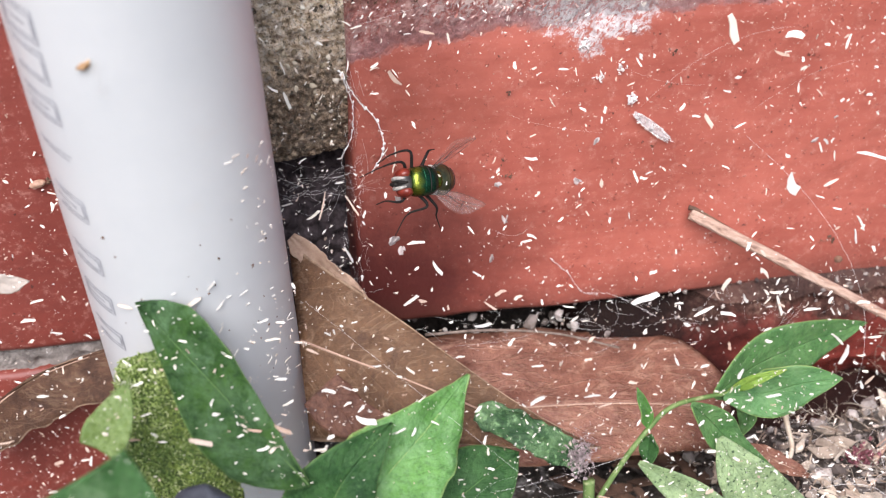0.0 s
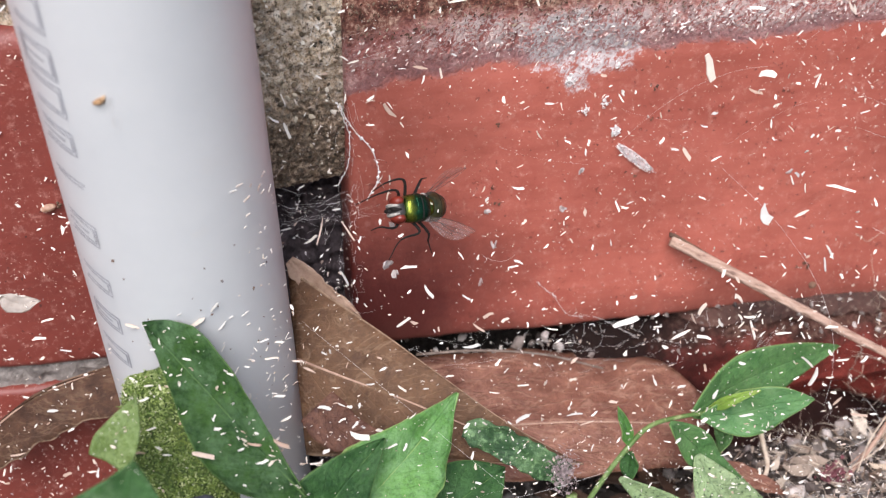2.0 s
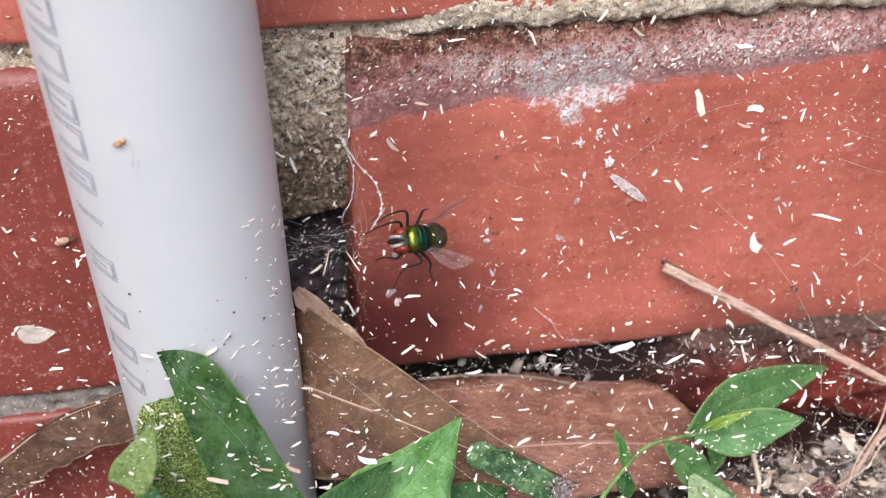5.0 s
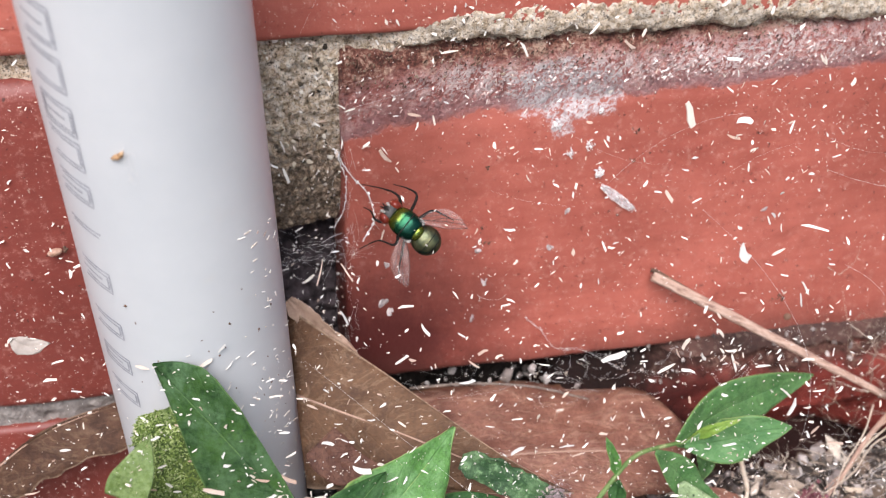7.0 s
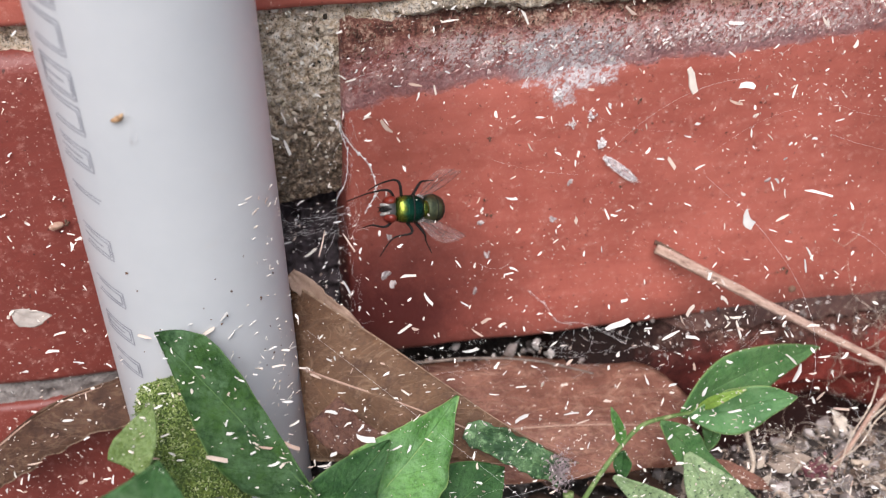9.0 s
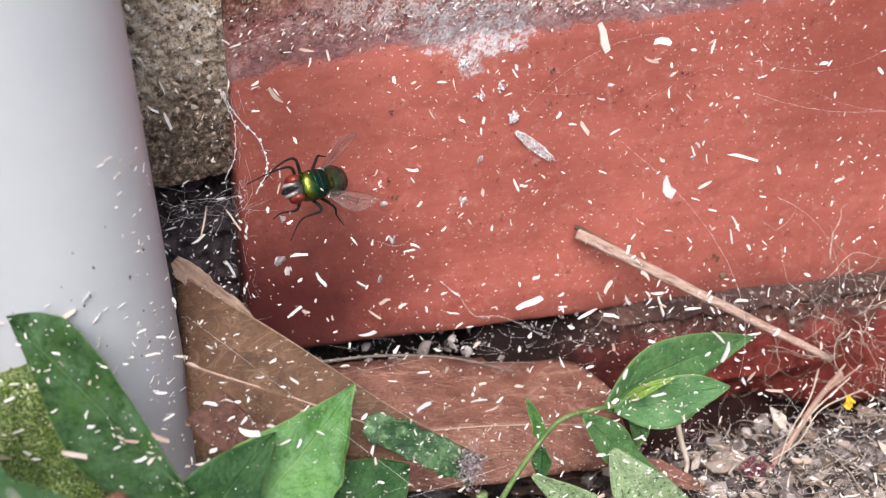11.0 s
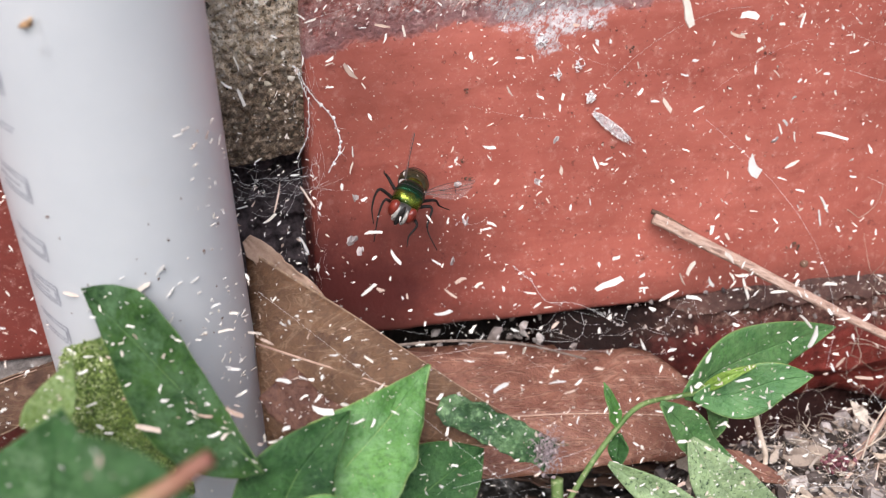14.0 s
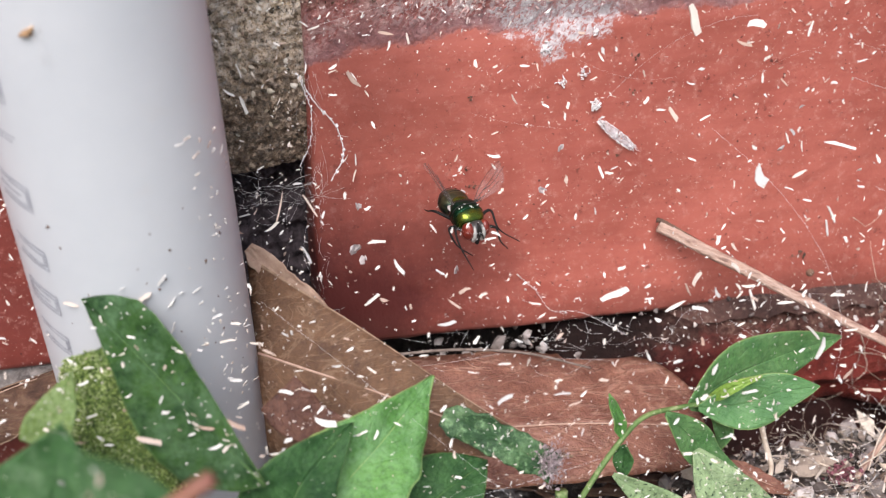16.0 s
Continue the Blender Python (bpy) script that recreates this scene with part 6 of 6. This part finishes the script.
bm = ellipsoid((-29.8, -61.0, 16.7), (4.6, 3.0, 3.0), 28, 18)
for v in bm.verts:
    v.co += noise.noise_vector(v.co * 300) * 0.8 * MM
tagged(part("pebble", bm, simple("slate_pebble", (0.025, 0.03, 0.045), (0.07, 0.08, 0.10), 260, 0.6, 0.2, 900)), "dark slate pebble among the leaves", "pebble")
bm = bmesh.new()
g = random.Random(8)
for k in range(260):
    c = near(g, (31.4, -50.0, 5.8), (1.1, 0.8, 1.9))
    crumb(bm, c, g.choice((0.1, 0.14, 0.2, 0.34)), g, 0.8)
for k in range(420):
    c = near(g, (31.2, -50.5, 6.8), (1.1, 0.8, 2.0))
    tube(bm, [c, near(g, c, (0.5, 0.4, 0.6))], 0.05, 0.02, 3)
tagged(part("mould_clump", bm, simple("grey_mould", (0.17, 0.13, 0.13), (0.44, 0.36, 0.36), 900, 0.95), smooth=False), "grey furry clump of litter on the eaten leaf", "litter", kind="stuff")

# ---- print and marks on the pipe ----
PX = (Vector((1, 0, 0)) - PIPE_UP * PIPE_UP.x).normalized()
PQ = Matrix((PX, PIPE_UP.cross(PX), PIPE_UP)).transposed()


def on_pipe(s, deg, lift=0.06):
    a = radians(deg)
    return PIPE_AT / MM + PIPE_UP * s + PQ @ Vector((math.cos(a), math.sin(a), 0)) * (PIPE_R / MM + lift)


def stroke(bm, pts, w):
    """A thin ribbon on the pipe through (s, angle) points."""
    q = []
    for (s0, a0), (s1, a1) in zip(pts, pts[1:]):
        for k in range(6):
            q.append((s0 + (s1 - s0) * k / 6, a0 + (a1 - a0) * k / 6))
    q.append(pts[-1])
    prev = None
    for i, (s, a) in enumerate(q):
        s1, a1 = q[min(i + 1, len(q) - 1)]
        s0, a0 = q[max(i - 1, 0)]
        ds, da = s1 - s0, (a1 - a0) * PIPE_R / MM * math.pi / 180
        ln = math.hypot(ds, da) or 1
        ns, na = -da / ln * w / 2, ds / ln * w / 2 / (PIPE_R / MM) * 180 / math.pi
        cur = (bm.verts.new(on_pipe(s + ns, a + na) * MM), bm.verts.new(on_pipe(s - ns, a - na) * MM))
        if prev:
            bm.faces.new((prev[0], prev[1], cur[1], cur[0]))
        prev = cur


for k, (top, low) in enumerate(((80.0, 74.0), (71.5, 65.3), (63.6, 58.0), (55.6, 50.7), (49.5, 44.5), (41.8, 37.9), (32.6, 31.8), (24.4, 20.3), (13.3, 9.9), (5.0, 1.5), (-3.0, -6.5))):
    bm = bmesh.new()
    for inset in (0.0, 0.7):
        a0, a1, lean = (231 if top > 30 else 230) - inset * 2.4, 209 + inset * 2.4, 1.5
        if top - low < 1:
            stroke(bm, [(top - inset + lean, a1), (top - inset, a0)], 0.34)
            continue
        ends = [(top - inset + lean, a1), (top - inset, a0), (low + inset, a0), (low + inset + lean, a1)]
        stroke(bm, ends if k % 3 else ends + ends[:1], 0.34)
        if k % 2 and not inset:
            stroke(bm, [((top + low) / 2 + lean, a1), ((top + low) / 2 + 0.3, a0 - 6)], 0.34)
    part("print_bar", bm, INK, PIPE, "faded grey outline print")
g = random.Random(4)
bm = bmesh.new()
for k in range(34):
    s, a = g.uniform(-20, 24), g.uniform(235, 330)
    crumb(bm, on_pipe(s, a, 0.0), g.uniform(0.15, 0.32), g, 0.5)
part("specks", bm, BARK, PIPE, "dark specks of dirt")["kind"] = "stuff"
bm = bmesh.new()
for k in range(90):
    s = g.uniform(-24, 30)
    a = g.uniform(308, 348) if s > 12 else g.uniform(265, 345)
    ln = g.choice((0.2, 0.3, 0.5, 0.8, 1.4))
    q = Vector(on_pipe(s, a, 0.3))
    sliver(bm, q, Vector((g.gauss(0.5, 0.4), g.gauss(0, 0.3), g.gauss(0.7, 0.4))), (q - (PIPE_AT / MM + PIPE_UP * s)).normalized(), ln, g.uniform(0.12, 0.28), 0.1, g)
tagged(part("sawdust", bm, CHIP, smooth=False), "cream wood slivers clinging to the pipe", "sawdust", kind="stuff")
SPOT_S, SPOT_A = 48.9, 252
bm = bmesh.new()
crumb(bm, on_pipe(SPOT_S, SPOT_A, 0.1), 1.2, g, 0.4)
crumb(bm, on_pipe(SPOT_S + 0.5, SPOT_A + 2, 0.1), 0.7, g, 0.4)
tagged(part("husk", bm, simple("amber_husk", (0.30, 0.15, 0.06), (0.50, 0.33, 0.18), 600, 0.5)), "small amber insect husk stuck to the pipe", "husk")
bm = bmesh.new()
for k in range(40):
    c = on_pipe(SPOT_S - g.uniform(-1.5, 5), SPOT_A + g.uniform(3, 8), 0.1)
    tube(bm, [c, near(g, c, (0.5, 0.05, 1.0))], 0.02, 0.012, 3)
tagged(part("silk_tuft", bm, SILK), "wisp of grey silk on the pipe", "silk")


# ---- motion ----
def fly_pose(at, head, back):
    x = Vector(head).normalized()
    z = (Vector(back) - x * x.dot(Vector(back))).normalized()
    y = z.cross(x)
    m = Matrix((x, y, z)).transposed().to_4x4()
    m.translation = Vector(at) * MM
    return m


FLY_ROWS = (
    (0, (10.5, -13.0, 40.7), (-0.84, -0.47, 0.27), (0.54, -0.69, 0.47)),
    (5.2, (10.5, -13.0, 40.7), (-0.84, -0.47, 0.27), (0.54, -0.69, 0.47)),
    (6.2, (10.5, -13.0, 43.5), (-0.93, 0.11, 0.34), (0.06, -0.89, 0.45)),
    (7.3, (8.9, -13.0, 47.0), (-0.67, 0.55, 0.50), (-0.24, -0.80, 0.56)),
    (7.4, (8.6, -13.0, 46.5), (-0.83, 0.46, 0.31), (-0.25, -0.80, 0.54)),
    (7.5, (8.8, -13.0, 46.2), (-0.91, 0.37, 0.16), (-0.23, -0.81, 0.53)),
    (7.6, (11.0, -13.0, 43.9), (-0.98, 0.21, -0.01), (-0.19, -0.83, 0.52)),
    (7.8, (11.1, -13.0, 43.1), (-0.99, -0.01, -0.10), (-0.05, -0.84, 0.54)),
    (8.0, (10.6, -13.0, 43.1), (-0.96, -0.25, 0.09), (0.26, -0.81, 0.53)),
    (8.2, (9.9, -13.0, 42.2), (-0.96, -0.19, 0.20), (0.26, -0.84, 0.48)),
    (10.3, (10.1, -13.0, 45.4), (-0.99, -0.13, 0.02), (0.11, -0.83, 0.55)),
    (10.5, (10.0, -13.0, 42.0), (-0.99, -0.13, -0.02), (0.10, -0.83, 0.56)),
    (10.9, (12.0, -13.0, 43.1), (-0.89, -0.44, 0.12), (0.43, -0.73, 0.53)),
    (11.2, (11.6, -13.0, 42.2), (-0.81, -0.58, 0.13), (0.54, -0.63, 0.57)),
    (11.5, (10.5, -13.0, 40.8), (-0.75, -0.64, 0.13), (0.58, -0.55, 0.60)),
    (11.8, (9.8, -13.0, 42.6), (-0.70, -0.70, 0.10), (0.58, -0.48, 0.66)),
    (12.1, (9.8, -13.0, 40.3), (-0.78, -0.61, 0.15), (0.58, -0.59, 0.56)),
    (12.4, (12.0, -13.0, 39.5), (-0.77, -0.63, 0.13), (0.57, -0.58, 0.58)),
    (12.7, (13.1, -13.0, 38.4), (-0.72, -0.69, 0.10), (0.57, -0.51, 0.64)),
    (13.0, (12.8, -13.0, 39.0), (-0.63, -0.77, 0.03), (0.52, -0.40, 0.76)),
    (13.3, (12.6, -13.0, 37.9), (-0.54, -0.83, -0.15), (0.32, -0.37, 0.87)),
    (13.6, (14.6, -13.0, 36.6), (-0.50, -0.85, -0.17), (0.35, -0.38, 0.85)),
    (13.9, (15.2, -13.0, 36.1), (-0.46, -0.87, -0.19), (0.37, -0.38, 0.85)),
    (14.2, (16.8, -13.0, 35.6), (-0.29, -0.92, -0.27), (0.35, -0.36, 0.86)),
    (14.5, (16.7, -13.0, 36.0), (-0.10, -0.95, -0.28), (0.37, -0.30, 0.88)),
    (14.8, (17.9, -13.0, 35.3), (-0.08, -0.96, -0.28), (0.36, -0.29, 0.89)),
    (15.2, (20.6, -13.0, 34.8), (0.05, -0.97, -0.25), (0.25, -0.23, 0.94)),
    (15.5, (20.7, -13.0, 34.2), (0.04, -0.97, -0.25), (0.21, -0.24, 0.95)),
    (15.8, (19.6, -13.0, 34.2), (0.04, -0.97, -0.25), (0.21, -0.24, 0.95)),
    (16.0, (25.8, -13.0, 33.0), (0.25, -0.95, -0.21), (0.04, -0.21, 0.98)),
)
# spread and roll of the right and the left wing, and how far both are raised
WING_ROWS = ((0, 30, 48, 22, -6, 30), (5.2, 30, 48, 22, -6, 30), (7.3, 24, 16, 46, -8, 6), (7.6, 22, 18, 32, -8, 8), (8.0, 30, 34, 24, -8, 20), (10.5, 26, 24, 20, -18, 14),
             (11.2, 30, 48, 22, -6, 28), (13.0, 24, 60, 30, -8, 26), (14.2, 14, 76, 52, -8, 24), (16.0, 14, 76, 52, -8, 24))
# when the legs step, and by how many degrees they swing
LEG_ROWS = ((0, 0), (5.2, 0), (6.2, 12), (7.3, -10), (7.5, 8), (7.8, -8), (8.2, 4), (10.3, -6), (10.9, 8), (11.5, -8), (12.1, 8), (12.7, -6), (13.0, 8), (13.6, -12), (14.2, 8), (15.2, -6), (15.8, 4), (16.0, 14))


def motions():
    walk(FLY, [(t, fly_pose(at, head, back)) for t, at, head, back in FLY_ROWS])
    for ob, s in FLY_WINGS:
        walk(ob, [(t, pose(-1.3 * MM, 1.8 * s * MM, 1.2 * MM, right[1] if s < 0 else left[1], -up, 180 - (right[0] if s < 0 else left[0]) * s)) for t, *right, up in WING_ROWS for left in (right[2:],)])
    for k, ob in enumerate(FLY_LEGS):
        x, y, z = ob.location
        walk(ob, [(t, pose(x, y, z, 0, 0, a * (1 if k % 2 else -1))) for t, a in LEG_ROWS])


motions()
